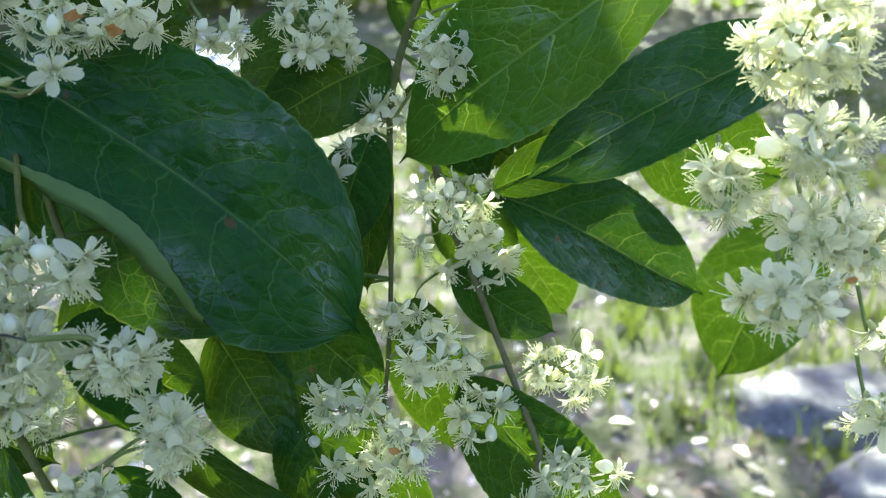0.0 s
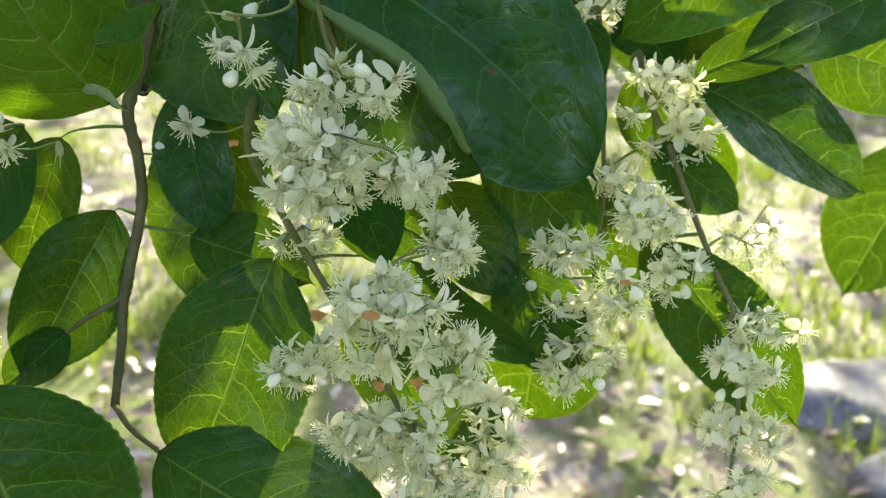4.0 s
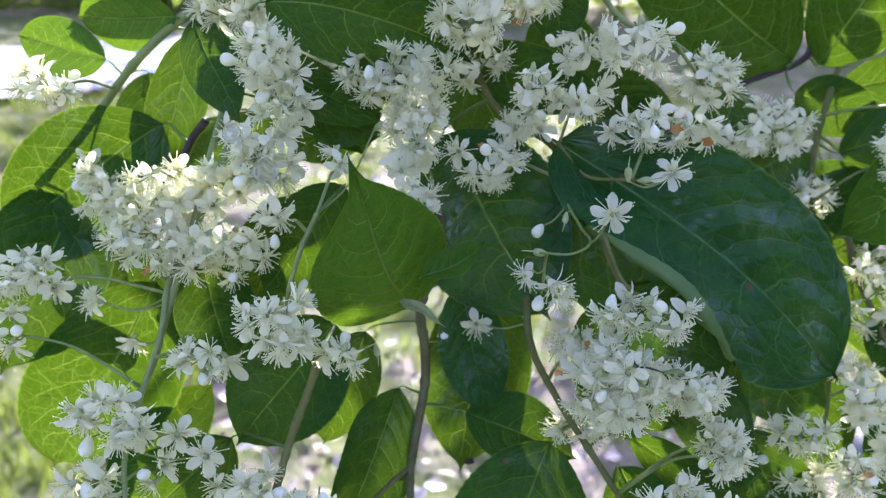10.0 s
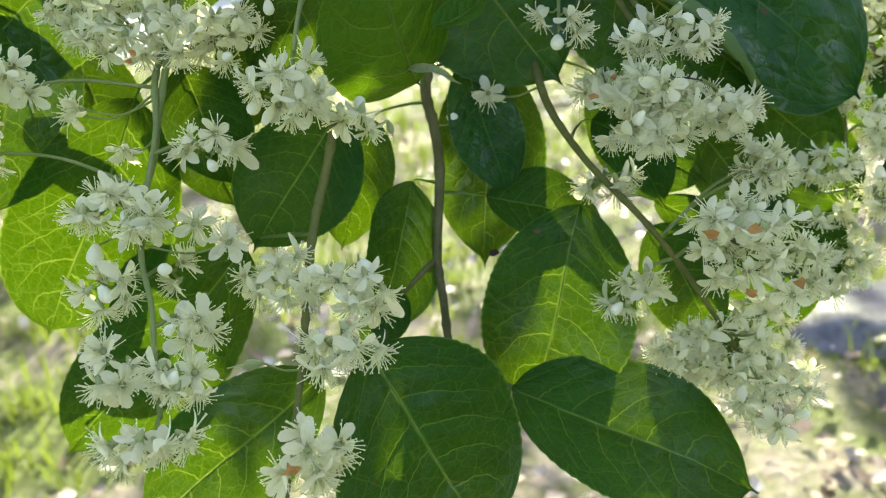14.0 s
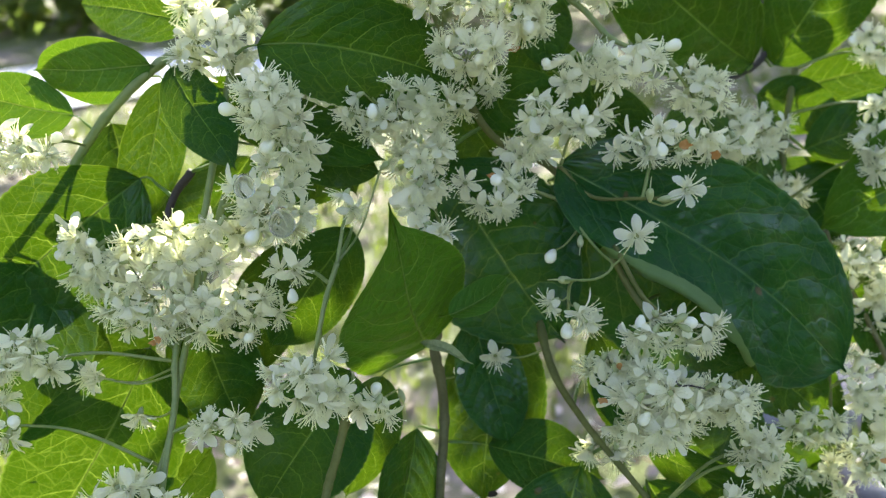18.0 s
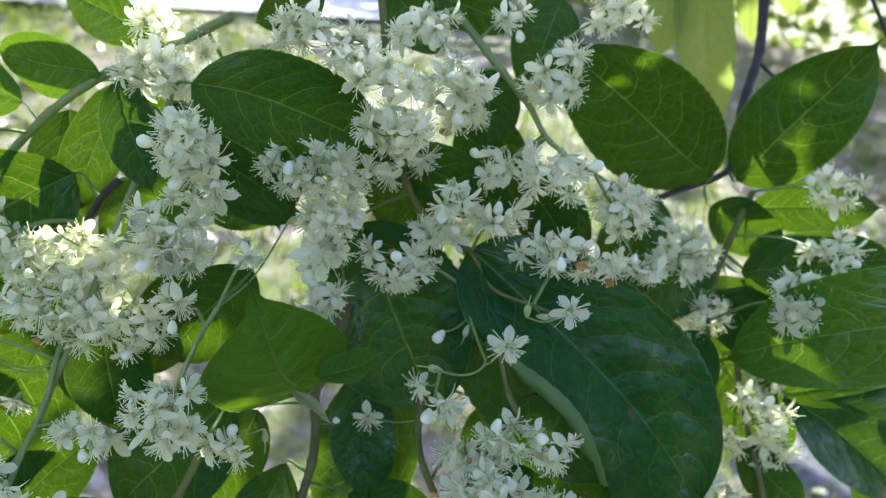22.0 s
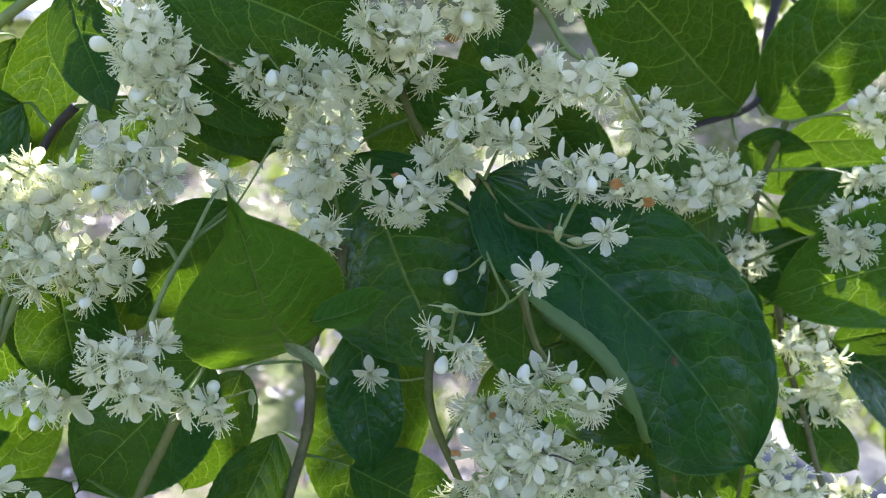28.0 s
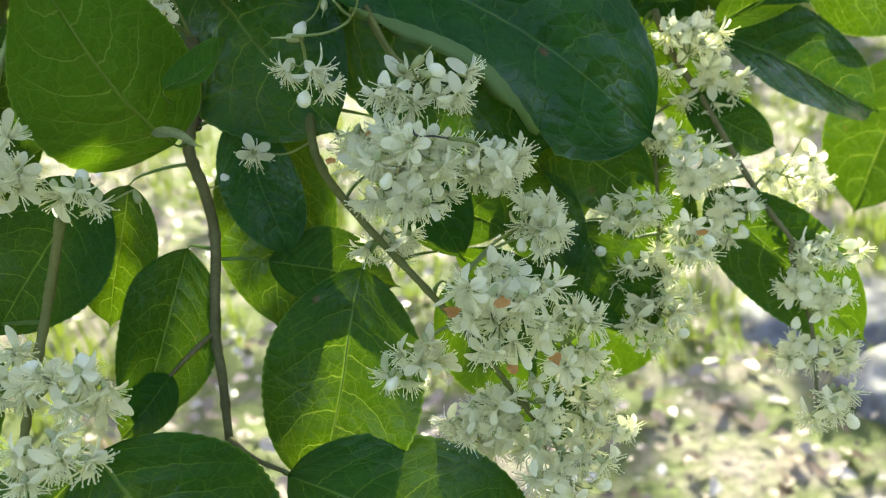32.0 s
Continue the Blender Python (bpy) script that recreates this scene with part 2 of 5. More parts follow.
STAMEN = soft_material("white_stamen", (0.93, 0.92, 0.72), (0.96, 0.96, 0.82), 3.0, 0.6, (0.985, 0.98, 0.70), 0.62, 0.0, 0.1, 0.1)
CALYX = soft_material("pale_green_calyx", (0.30, 0.36, 0.14), (0.48, 0.50, 0.26), 4.0, 0.55, (0.5, 0.6, 0.2), 0.25, 0.03)
BUD = soft_material("white_bud", (0.90, 0.89, 0.70), (0.94, 0.93, 0.80), 2.5, 0.5, (0.95, 0.95, 0.68), 0.4, 0.02, 0.1, 0.2)
STALK = soft_material("green_stalk", (0.14, 0.20, 0.05), (0.24, 0.28, 0.09), 2.0, 0.5, (0.4, 0.55, 0.1), 0.12, 0.06)
TWIG = soft_material("grey_brown_bark", (0.085, 0.083, 0.032), (0.18, 0.172, 0.075), 1.6, 0.75, None, 0.0, 0.25, 0.2, 0.12)
DARK_TWIG = soft_material("dark_bark", (0.018, 0.014, 0.012), (0.05, 0.04, 0.032), 1.6, 0.7, None, 0.0, 0.3)
RUST = soft_material("withered_petal", (0.32, 0.13, 0.035), (0.62, 0.35, 0.13), 6.0, 0.7, (0.6, 0.28, 0.06), 0.3, 0.05, 0.2, 0.1)
OLIVE = soft_material("olive_bark", (0.085, 0.098, 0.024), (0.17, 0.175, 0.055), 1.6, 0.7, None, 0.0, 0.2, 0.2, 0.12)
MIDRIB = soft_material("pale_midrib", (0.08, 0.16, 0.04), (0.13, 0.23, 0.06), 2.0, 0.5, (0.35, 0.50, 0.08), 0.35)

# ---- builders ----
CM = 0.01
FRONT = Vector((-10.0, -3.5, 1.0))      # the open side of the shrub, towards which most blades turn


def at(p):
    """A place in the plant's frame, in centimetres, as a place in the world."""
    return HOME @ (Vector(p) * CM)


def mesh_object(name, verts, faces, mat, parent=None, label="", uvs=None, smooth=True):
    me = bpy.data.meshes.new(name)
    me.from_pydata(verts, [], faces)
    if uvs is not None:
        lay = me.uv_layers.new(name="uv")
        for lp in me.loops:
            lay.data[lp.index].uv = uvs[lp.vertex_index]
    if smooth:
        me.polygons.foreach_set("use_smooth", [True] * len(me.polygons))
    me.materials.append(mat)
    ob = new(name, me)
    if parent is not None:
        ob.parent = parent
    if label:
        ob["label"] = label
    return ob


def shared(name, me, m, parent, label=""):
    """One more object on a mesh that exists, at the pose m."""
    ob = new(name, me)
    ob.parent = parent
    ob.matrix_basis = m
    if label:
        ob["label"] = label
    return ob


def spline(points, steps):
    """Points along a smooth line through the given ones; each point is x, y, z, radius."""
    p = [np.array(q, float) for q in points]
    p = [2 * p[0] - p[1]] + p + [2 * p[-1] - p[-2]]
    out = []
    for i in range(1, len(p) - 2):
        for k in range(steps):
            t = k / steps
            out.append(0.5 * (2 * p[i] + (p[i + 1] - p[i - 1]) * t + (2 * p[i - 1] - 5 * p[i] + 4 * p[i + 1] - p[i + 2]) * t * t
                              + (3 * p[i] - p[i - 1] - 3 * p[i + 1] + p[i + 2]) * t ** 3))
    out.append(p[-2])
    return out


def tube(path, sides=8, rough=0.0, rng=None, verts=None, faces=None):
    """A round stalk along path (x, y, z, radius), closed at both ends; adds to verts and faces."""
    verts = [] if verts is None else verts
    faces = [] if faces is None else faces
    start = len(verts)
    pts = [Vector(q[:3]) for q in path]
    side = None
    for i, q in enumerate(path):
        d = (pts[min(i + 1, len(pts) - 1)] - pts[max(i - 1, 0)])
        d = d.normalized() if d.length > 1e-9 else Vector((0, 0, 1))
        if side is None:
            side = d.orthogonal().normalized()
        side = (side - d * side.dot(d)).normalized()
        up = d.cross(side)
        for k in range(sides):
            a = 2 * math.pi * k / sides
            r = q[3] * (1 + (rng.uniform(-rough, rough) if rng else 0))
            verts.append(tuple(pts[i] + (side * math.cos(a) + up * math.sin(a)) * r))
    for i in range(len(path) - 1):
        for k in range(sides):
            a, b = start + i * sides + k, start + i * sides + (k + 1) % sides
            faces.append((a, b, b + sides, a + sides))
    faces.append(tuple(start + k for k in reversed(range(sides))))
    faces.append(tuple(start + (len(path) - 1) * sides + k for k in range(sides)))
    return verts, faces


BRANCH, STEMS = {}, {}                  # things, and the lines of their stems


def branch(key, root, label):
    """A flowering branch: an empty at its root, under which its parts hang."""
    e = new("flowering_branch")
    e.matrix_world = Matrix.Translation(at(root)) @ HOME.to_3x3().to_4x4() @ Matrix.Scale(CM, 4)
    tagged(e, label, "branch", "flowering branches of the shrub")
    BRANCH[key], STEMS[key] = (e, Vector(root)), []


def local(key, p):
    return Vector(p) - BRANCH[key][1]


def stem(key, points, mat=TWIG, label="", knots=True):
    rng = random.Random(len(STEMS[key]) * 7 + len(points))
    path = spline([(*local(key, p[:3]), p[3]) for p in points], 9)
    for q in path:
        if knots and rng.random() < 0.12:
            q[3] *= 1.22
    STEMS[key] += [Vector(q[:3]) + BRANCH[key][1] for q in path]
    v, f = tube(path, 9, 0.05, rng)
    return mesh_object("stem", v, f, mat, BRANCH[key][0], label)


def nearest(p, key=None):
    best = None
    for k in ([key] if key else STEMS):
        for q in STEMS[k]:
            d = (q - Vector(p)).length
            if best is None or d < best[0]:
                best = (d, q)
    return best


def leaf(key, base, tip, width, turn=0.0, fold=0.12, bend=0.04, bow=0.0, flap=0.0, twist=0.0, mat=LEAF, peak=0.45, blunt=0.62, sharp=0.72,
         drawn=0.05, wave=1.0, droop=0.0, label="", stalk=True, reach=4.0):
    """One leaf from base to tip (cm). turn: degrees about its axis from facing the open side; fold: how steeply its halves rise, one number
    or one for each half; bend: arch over its length; bow: sideways sweep of the midrib; flap: share of the half blade that is rolled over the
    face (its sign: which side); twist: degrees from base to tip; peak: where it is widest; blunt and sharp: the rounding of base and tip
    (0.5 round, 1 pointed); drawn: length of the slender point; wave: waviness of the margin; droop: how far the tip curls away."""
    rng = random.Random(round(base[0] * 97 + tip[2] * 31 + width * 13))
    b, t = Vector(base), Vector(tip)
    axis = (t - b)
    length = axis.length
    axis.normalize()
    mid = (b + t) / 2
    nrm = FRONT - mid
    nrm = (nrm - axis * nrm.dot(axis)).normalized()
    nrm = Matrix.Rotation(radians(turn), 3, axis) @ nrm
    xax = axis.cross(nrm)
    ns, nu = 48, 18
    verts, faces, uvs = [], [], []
    folds = fold if isinstance(fold, tuple) else (fold, fold)
    ph, ph2, amp = rng.uniform(0, 6), rng.uniform(0, 6), rng.uniform(0.025, 0.055) * width * wave
    lopsided = rng.uniform(-0.05, 0.05)

    def spine(s):
        sag = bend * length * 4 * s * (1 - s) + 0.012 * length * math.sin(5 * s + ph) * 4 * s * (1 - s) - droop * length * max(0, s - 0.55) ** 2
        sway = bow * length * 4 * s * (1 - s) + 0.010 * length * math.sin(5 * s + ph2) * 4 * s * (1 - s)
        return sag, sway

    def half_width(s):
        if s < peak:
            h = (1 - (1 - s / peak) ** 2.1) ** blunt
        else:
            q = min(1.0, (s - peak) / (1 - peak - drawn))
            h = max(0, 1 - q ** 2.1) ** sharp
            h = max(h, 0.17 * min(1, max(0, (1 - s) / (drawn + 0.07))) ** 1.3 if drawn else 0)
        return 0.5 * width * max(h, 0.008)

    def rolled(s):
        return abs(flap) * math.sin(math.pi * min(1, max(0, (s - 0.16) / 0.62)))
    for i in range(ns + 1):
        s = i / ns
        h = half_width(s)
        sag, sway = spine(s)
        tw = radians(twist) * (s - 0.5)
        for k in range(nu + 1):
            u = 2 * k / nu - 1
            side = 1 if u > 0 else 0
            rise = math.atan(folds[side]) * (1 - 0.25 * abs(u))
            if flap and u * flap > 0:                  # the rolled half lies flat again near the tip
                rise *= max(0.0, min(1.0, (0.92 - s) / 0.4))
            r = abs(u) * h * (1 + (lopsided if side else -lopsided))
            lift = amp * abs(u) ** 2 * math.sin(9 * s + ph + 2 * side) * min(1, 8 * s * (1 - s))
            lift -= 0.010 * width * abs(math.sin(math.pi * 7.0 * (s - 0.32 * abs(u) ** 1.6))) * (1 if abs(u) < 0.9 else 0.4)
            lift -= 0.020 * width * math.exp(-(u / 0.10) ** 2)                     # the midrib lies in a groove
            if flap and u * flap > 0:
                keep = 1 - rolled(s)
                over = abs(u) - keep
                if over > 0:
                    r = (keep - 0.80 * over) * h
                    lift += 0.06 * width * math.sqrt(min(1, over * 3))
            if abs(u) == 1:
                r *= 1 + 0.009 * (-1) ** i
            x, z = math.copysign(r, u) * math.cos(rise) - math.copysign(1, u) * lift * math.sin(rise), r * math.sin(rise) + lift * math.cos(rise)
            xr, zr = x * math.cos(tw) - z * math.sin(tw), x * math.sin(tw) + z * math.cos(tw)
            p = b + axis * (s * length) + xax * (xr + sway) + nrm * (zr + sag)
            verts.append(tuple(p - BRANCH[key][1]))
            uvs.append((0.5 + 0.5 * u, s))
    for i in range(ns):
        for k in range(nu):
            a = i * (nu + 1) + k
            faces.append((a, a + 1, a + nu + 2, a + nu + 1))
    ob = mesh_object("leaf", verts, faces, mat, BRANCH[key][0], label, uvs)
    if flap:
        ob.data.materials.append(PALE_UNDER)
        for j, poly in enumerate(ob.data.polygons):
            s, u = (j // nu + 0.5) / ns, 2 * (j % nu + 0.5) / nu - 1
            if u * flap > 0 and abs(u) > 1 - rolled(s):
                poly.material_index = 1
    # midrib and petiole in one stalk; on an upper face the midrib runs behind the blade
    path = []
    if stalk:
        near = nearest(b)
        if near and near[0] < reach:
            r = min(0.058, 0.016 * width + 0.016)
            q = near[1]
            m2 = (q * 0.5 + b * 0.5) - axis * 0.08 * near[0]
            path += [(*(q - BRANCH[key][1]), r), (*(m2 - BRANCH[key][1]), r * 0.9)]
        else:
            e = b - axis * 0.9 - nrm * 0.15
            path += [(*(e - BRANCH[key][1]), 0.06)]
    for s in (0.0, 0.25, 0.5, 0.75, 0.95):
        sag, sway = spine(s)
        p = b + axis * (s * length) + xax * sway + nrm * (sag - 0.020 * width + (0.004 if mat is UNDER_AND_LIT_LEAF or mat is PALE_LEAF else -0.030))
        path.append((*(p - BRANCH[key][1]), 0.020 * (1 - s) * min(1, width / 4) + 0.006))
    v, f = tube(spline(path, 4), 6)
    mesh_object("petiole", v, f, MIDRIB, ob, "pale green petiole and midrib")
    return ob


def petal_mesh(rng, verts, faces, angle, size, lift):
    """One oblong petal with a round tip, cupped and curling back."""
    ca, sa = math.cos(angle), math.sin(angle)
    start, rows, cols = len(verts), 7, 4
    wide, curl, skew = rng.uniform(0.54, 0.70), rng.uniform(0.1, 1.1), rng.uniform(-0.35, 0.35)
    for i in range(rows + 1):
        s = i / rows
        w = size * wide * 0.5 * (0.38 + 0.62 * math.sin(math.pi * 0.5 * min(1, s * 1.5))) * (1 if s < 0.62 else math.sqrt(max(0.05, 1 - ((s - 0.62) / 0.385) ** 2)))
        for k in range(cols + 1):
            u = 2 * k / cols - 1
            r = 0.07 + s * size
            z = lift * s * size - curl * size * s * s * 0.75 + 0.30 * w * (u * u) * (1 - 0.5 * s) + skew * u * w * s
            x, y = r, u * w + skew * 0.4 * size * s * s
            verts.append((x * ca - y * sa, x * sa + y * ca, z + rng.uniform(-0.010, 0.010) * size))
    for i in range(rows):
        for k in range(cols):
            a = start + i * (cols + 1) + k
            faces.append((a, a + 1, a + cols + 2, a + cols + 1))


def flower_kind(seed):
    """The three meshes of one flower, 1 cm across, that opens along +z: petals, stamens, calyx."""
    rng = random.Random(seed)
    v, f = [], []
    lift = rng.uniform(0.7, 1.3) if seed % 4 == 0 else rng.uniform(0.05, 0.55)
    for k in range(5):
        petal_mesh(rng, v, f, 2 * math.pi * k / 5 + rng.uniform(-0.2, 0.2), rng.uniform(0.36, 0.48), lift + rng.uniform(-0.45, 0.4))
    petals = bpy.data.meshes.new("petal_ring")
    petals.from_pydata(v, [], f)
    petals.materials.append(PETAL)
    v, f = [], []
    for k in range(36):
        a, tilt = rng.uniform(0, 2 * math.pi), rng.uniform(0.08, 1.25)
        ln = rng.uniform(0.28, 0.50)
        d = Vector((math.cos(a) * math.sin(tilt), math.sin(a) * math.sin(tilt), math.cos(tilt)))
        away = Vector((math.cos(a), math.sin(a), 0))
        curl = rng.uniform(-0.05, 0.13)
        o = away * 0.08
        mid = o + d * ln * 0.55 + Vector((rng.uniform(-1, 1), rng.uniform(-1, 1), rng.uniform(-0.5, 1))) * 0.04
        e = o + d * ln + away * curl - Vector((0, 0, 0.06)) * (curl > 0.04)
        tube([(*o, 0.016), (*mid, 0.0135), (*e, 0.0105)], 3, 0, None, v, f)
        i0, r = len(v), 0.025
        v += [tuple(e + Vector(q) * r) for q in ((1, 0, 0), (-1, 0, 0), (0, 1, 0), (0, -1, 0), (0, 0, 1), (0, 0, -1))]
        f += [tuple(i0 + j for j in q) for q in ((0, 2, 4), (2, 1, 4), (1, 3, 4), (3, 0, 4), (2, 0, 5), (1, 2, 5), (3, 1, 5), (0, 3, 5))]
    stamens = bpy.data.meshes.new("stamen_tuft")
    stamens.from_pydata(v, [], f)
    stamens.materials.append(STAMEN)
    v, f = tube([(0, 0, -0.24, 0.026), (0, 0, -0.17, 0.062), (0, 0, -0.08, 0.085), (0, 0, -0.02, 0.075), (0, 0, 0.015, 0.085), (0, 0, 0.03, 0.05)], 8)
    for k in range(5):                                     # sepals
        a = 2 * math.pi * k / 5 + 0.3
        i0, ca, sa = len(v), math.cos(a), math.sin(a)
        v += [(ca * 0.07 - sa * 0.04, sa * 0.07 + ca * 0.04, -0.03), (ca * 0.07 + sa * 0.04, sa * 0.07 - ca * 0.04, -0.03), (ca * 0.155, sa * 0.155, 0.015)]
        f.append((i0, i0 + 1, i0 + 2))
    calyx = bpy.data.meshes.new("calyx")
    calyx.from_pydata(v, [], f)
    calyx.materials.append(CALYX)
    for me in (petals, calyx, stamens):
        me.polygons.foreach_set("use_smooth", [True] * len(me.polygons))
    return petals, stamens, calyx


FLOWERS = [flower_kind(s) for s in range(14)]
bud_v, bud_f = tube([(0, 0, -0.05, 0.05), (0, 0, 0.0, 0.085), (0, 0, 0.08, 0.125), (0, 0, 0.16, 0.152), (0, 0, 0.24, 0.155), (0, 0, 0.31, 0.125), (0, 0, 0.355, 0.07), (0, 0, 0.37, 0.015)], 12)
BUD_MESH = bpy.data.meshes.new("flower_bud")
BUD_MESH.from_pydata(bud_v, [], bud_f)
BUD_MESH.polygons.foreach_set("use_smooth", [True] * len(bud_f))
BUD_MESH.materials.append(BUD)


def facing(d, spin):
    """A turn that takes +z to d."""
    return Vector(d).to_track_quat("Z", "Y").to_matrix().to_4x4() @ Matrix.Rotation(spin, 4, "Z")


def stalk_to(key, p, thick=0.026):
    """A thin green stalk from p to the nearest stem."""
    near = nearest(p)
    if near and near[0] < 4.5:
        a, b = local(key, near[1]), local(key, p)
        v, f = tube(spline([(*a, thick * 1.2), (*((a + b) / 2 + Vector((0, 0.1, -0.12)) * near[0]), thick), (*b, thick)], 5), 5)
        mesh_object("flower_stalk", v, f, STALK, BRANCH[key][0], "thin green flower stalk")


def withered(key, p, size=0.4, seed=1):
    """A crumpled brown petal."""
    rng = random.Random(seed)
    c = local(key, p)
    v = [tuple(c)]
    for ring, r in ((1, 0.5), (2, 1.0)):
        for k in range(9):
            a = 2 * math.pi * k / 9
            v.append(tuple(c + Vector((math.cos(a) * r, -0.7 * r * rng.uniform(-0.6, 1), math.sin(a) * r * 0.75)) * size * 0.36 * rng.uniform(0.55, 1.25)))
    f = [(0, 1 + k, 1 + (k + 1) % 9) for k in range(9)] + [(1 + k, 10 + k, 10 + (k + 1) % 9, 1 + (k + 1) % 9) for k in range(9)]
    mesh_object("withered_petal", v, f, RUST, BRANCH[key][0], "withered rust-brown petal")


def flower(key, p, d, size=1.1, kind=0, spin=0.0, label=""):
    """One open flower at p (cm) that looks along d."""
    pe, st, ca = FLOWERS[kind % len(FLOWERS)]
    m = Matrix.Translation(local(key, p)) @ facing(d, spin) @ Matrix.Scale(0.93 * size, 4)
    ob = shared("flower", pe, m, BRANCH[key][0], label)
    shared("stamen_tuft", st, Matrix.Identity(4), ob)
    shared("calyx", ca, Matrix.Identity(4), ob, "pale green calyx")
    return ob


def bud(key, p, d, size=1.0):
    shared("flower_bud", BUD_MESH, Matrix.Translation(local(key, p)) @ facing(d, 0) @ Matrix.Scale(size, 4), BRANCH[key][0], "closed white flower bud")


def drop_material():
    m, n, l = material("clear_water")
    p = n.new("ShaderNodeBsdfPrincipled")
    p.inputs["Transmission Weight"].default_value, p.inputs["IOR"].default_value, p.inputs["Roughness"].default_value = 1.0, 1.33, 0.0
    out = n.new("ShaderNodeOutputMaterial")
    l.new(p.outputs[0], out.inputs[0])
    return m


WATER = drop_material()


def drop(key, p, size):
    """A clear water drop, fuller below."""
    v, f = tube([(0, 0, 0.62 * size, 0.06 * size), (0, 0, 0.5 * size, 0.26 * size), (0, 0, 0.3 * size, 0.41 * size), (0, 0, 0.05 * size, 0.49 * size),
                 (0, 0, -0.2 * size, 0.46 * size), (0, 0, -0.38 * size, 0.32 * size), (0, 0, -0.48 * size, 0.1 * size)], 16)
    ob = mesh_object("water_drop", v, f, WATER, BRANCH[key][0], "clear hanging water drop")
    ob.location = local(key, p)


def spent(key, p, d, size=1.0):
    """A flower that has lost its petals: the swollen pale green calyx with its thin style, on a stalk."""
    d = Vector(d).normalized()
    c = local(key, p)
    side = d.orthogonal().normalized()
    v, f = tube([(*(c + d * a * size + side * w), r * size) for a, w, r in ((-0.20, 0, 0.028), (-0.13, 0, 0.060), (-0.02, 0, 0.092), (0.08, 0, 0.088), (0.13, 0, 0.070), (0.15, 0, 0.022), (0.30, 0.02, 0.014), (0.44, 0.05, 0.010))], 9)
    mesh_object("spent_flower", v, f, CALYX, BRANCH[key][0], "petalless pale green calyx with a thin style")
    stalk_to(key, tuple(Vector(p) - d * 0.19 * size))


def blemish(key, p, size):
    """A small dark dead spot on a leaf."""
    rng = random.Random(round(p[0] * 10))
    c = local(key, p)
    v = [tuple(c + Vector((0, -0.03, 0)))]
    for k in range(10):
        a, r = 2 * math.pi * k / 10, size * rng.uniform(0.3, 0.55)
        v.append(tuple(c + Vector((math.cos(a) * r * 1.3, 0, math.sin(a) * r * 0.8))))
    mesh_object("dead_spot", v, [(0, 1 + k, 1 + (k + 1) % 10) for k in range(10)], DARK_TWIG, BRANCH[key][0], "small dark dead spot on a leaf")


def cluster(key, centre, radius, count, size=1.1, buds=1, seed=0, root=None):
    """A bunch of flowers round centre (cm), radius = half sizes in x, y and z, on thin stalks from the nearest stem or from root."""
    rng = random.Random(seed * 131 + count)
    c = Vector(centre)
    if root is None:
        near = nearest(c)
        root = near[1] if near and near[0] < 5.5 else c + Vector((0.1, 0.9, 1.0))
    root = Vector(root)
    v, f = [], []
    rach = spline([(*local(key, root), 0.05), (*local(key, root * 0.45 + c * 0.55 + Vector((0, 0.25, 0.2))), 0.042), (*local(key, c + Vector((0, 0.25, -0.1))), 0.035)], 6)
    tube(rach, 6, 0, None, v, f)
    placed = []
    tries = 0
    while len(placed) < count + buds and tries < 60 * count:
        tries += 1
        q = Vector((rng.uniform(-1, 1), rng.uniform(-1, 0.7), rng.uniform(-1, 1)))
        if q.length > 1.05:
            continue
        p = c + Vector((q.x * radius[0], q.y * radius[1], q.z * radius[2]))
        if any((p - o).length < size * 0.42 for o in placed):
            continue
        placed.append(p)
        if rng.random() < 0.6:                             # most hang with their fringe down, the rest look outwards
            out = Vector((q.x * 0.9 + rng.uniform(-0.5, 0.5), rng.uniform(-0.6, 0.45), q.z * 0.3 - 0.9 + rng.uniform(-0.2, 0.35)))
        else:
            out = Vector((q.x * 0.9 + rng.uniform(-0.6, 0.6), -0.7 + rng.uniform(-0.3, 0.4), q.z * 0.5 + rng.uniform(-0.5, 0.6)))
        out.normalize()
        foot = p - out * size * 0.18
        r0 = min(rach[6:], key=lambda w: (Vector(w[:3]) + BRANCH[key][1] - foot).length)
        lf = local(key, foot)
        mid = (Vector(r0[:3]) + lf) / 2 + Vector((0, 0.05, -0.08))
        tube(spline([(*r0[:3], 0.028), (*mid, 0.022), (*lf, 0.026)], 3), 5, 0, None, v, f)
        if len(placed) <= count:
            flower(key, p, out, size * rng.uniform(0.88, 1.1), rng.randrange(14), rng.uniform(0, 6.28))
        else:
            bud(key, p, out, size * rng.uniform(0.75, 1.05))
    mesh_object("flower_stalk", v, f, STALK, BRANCH[key][0], "thin green branching flower stalk")

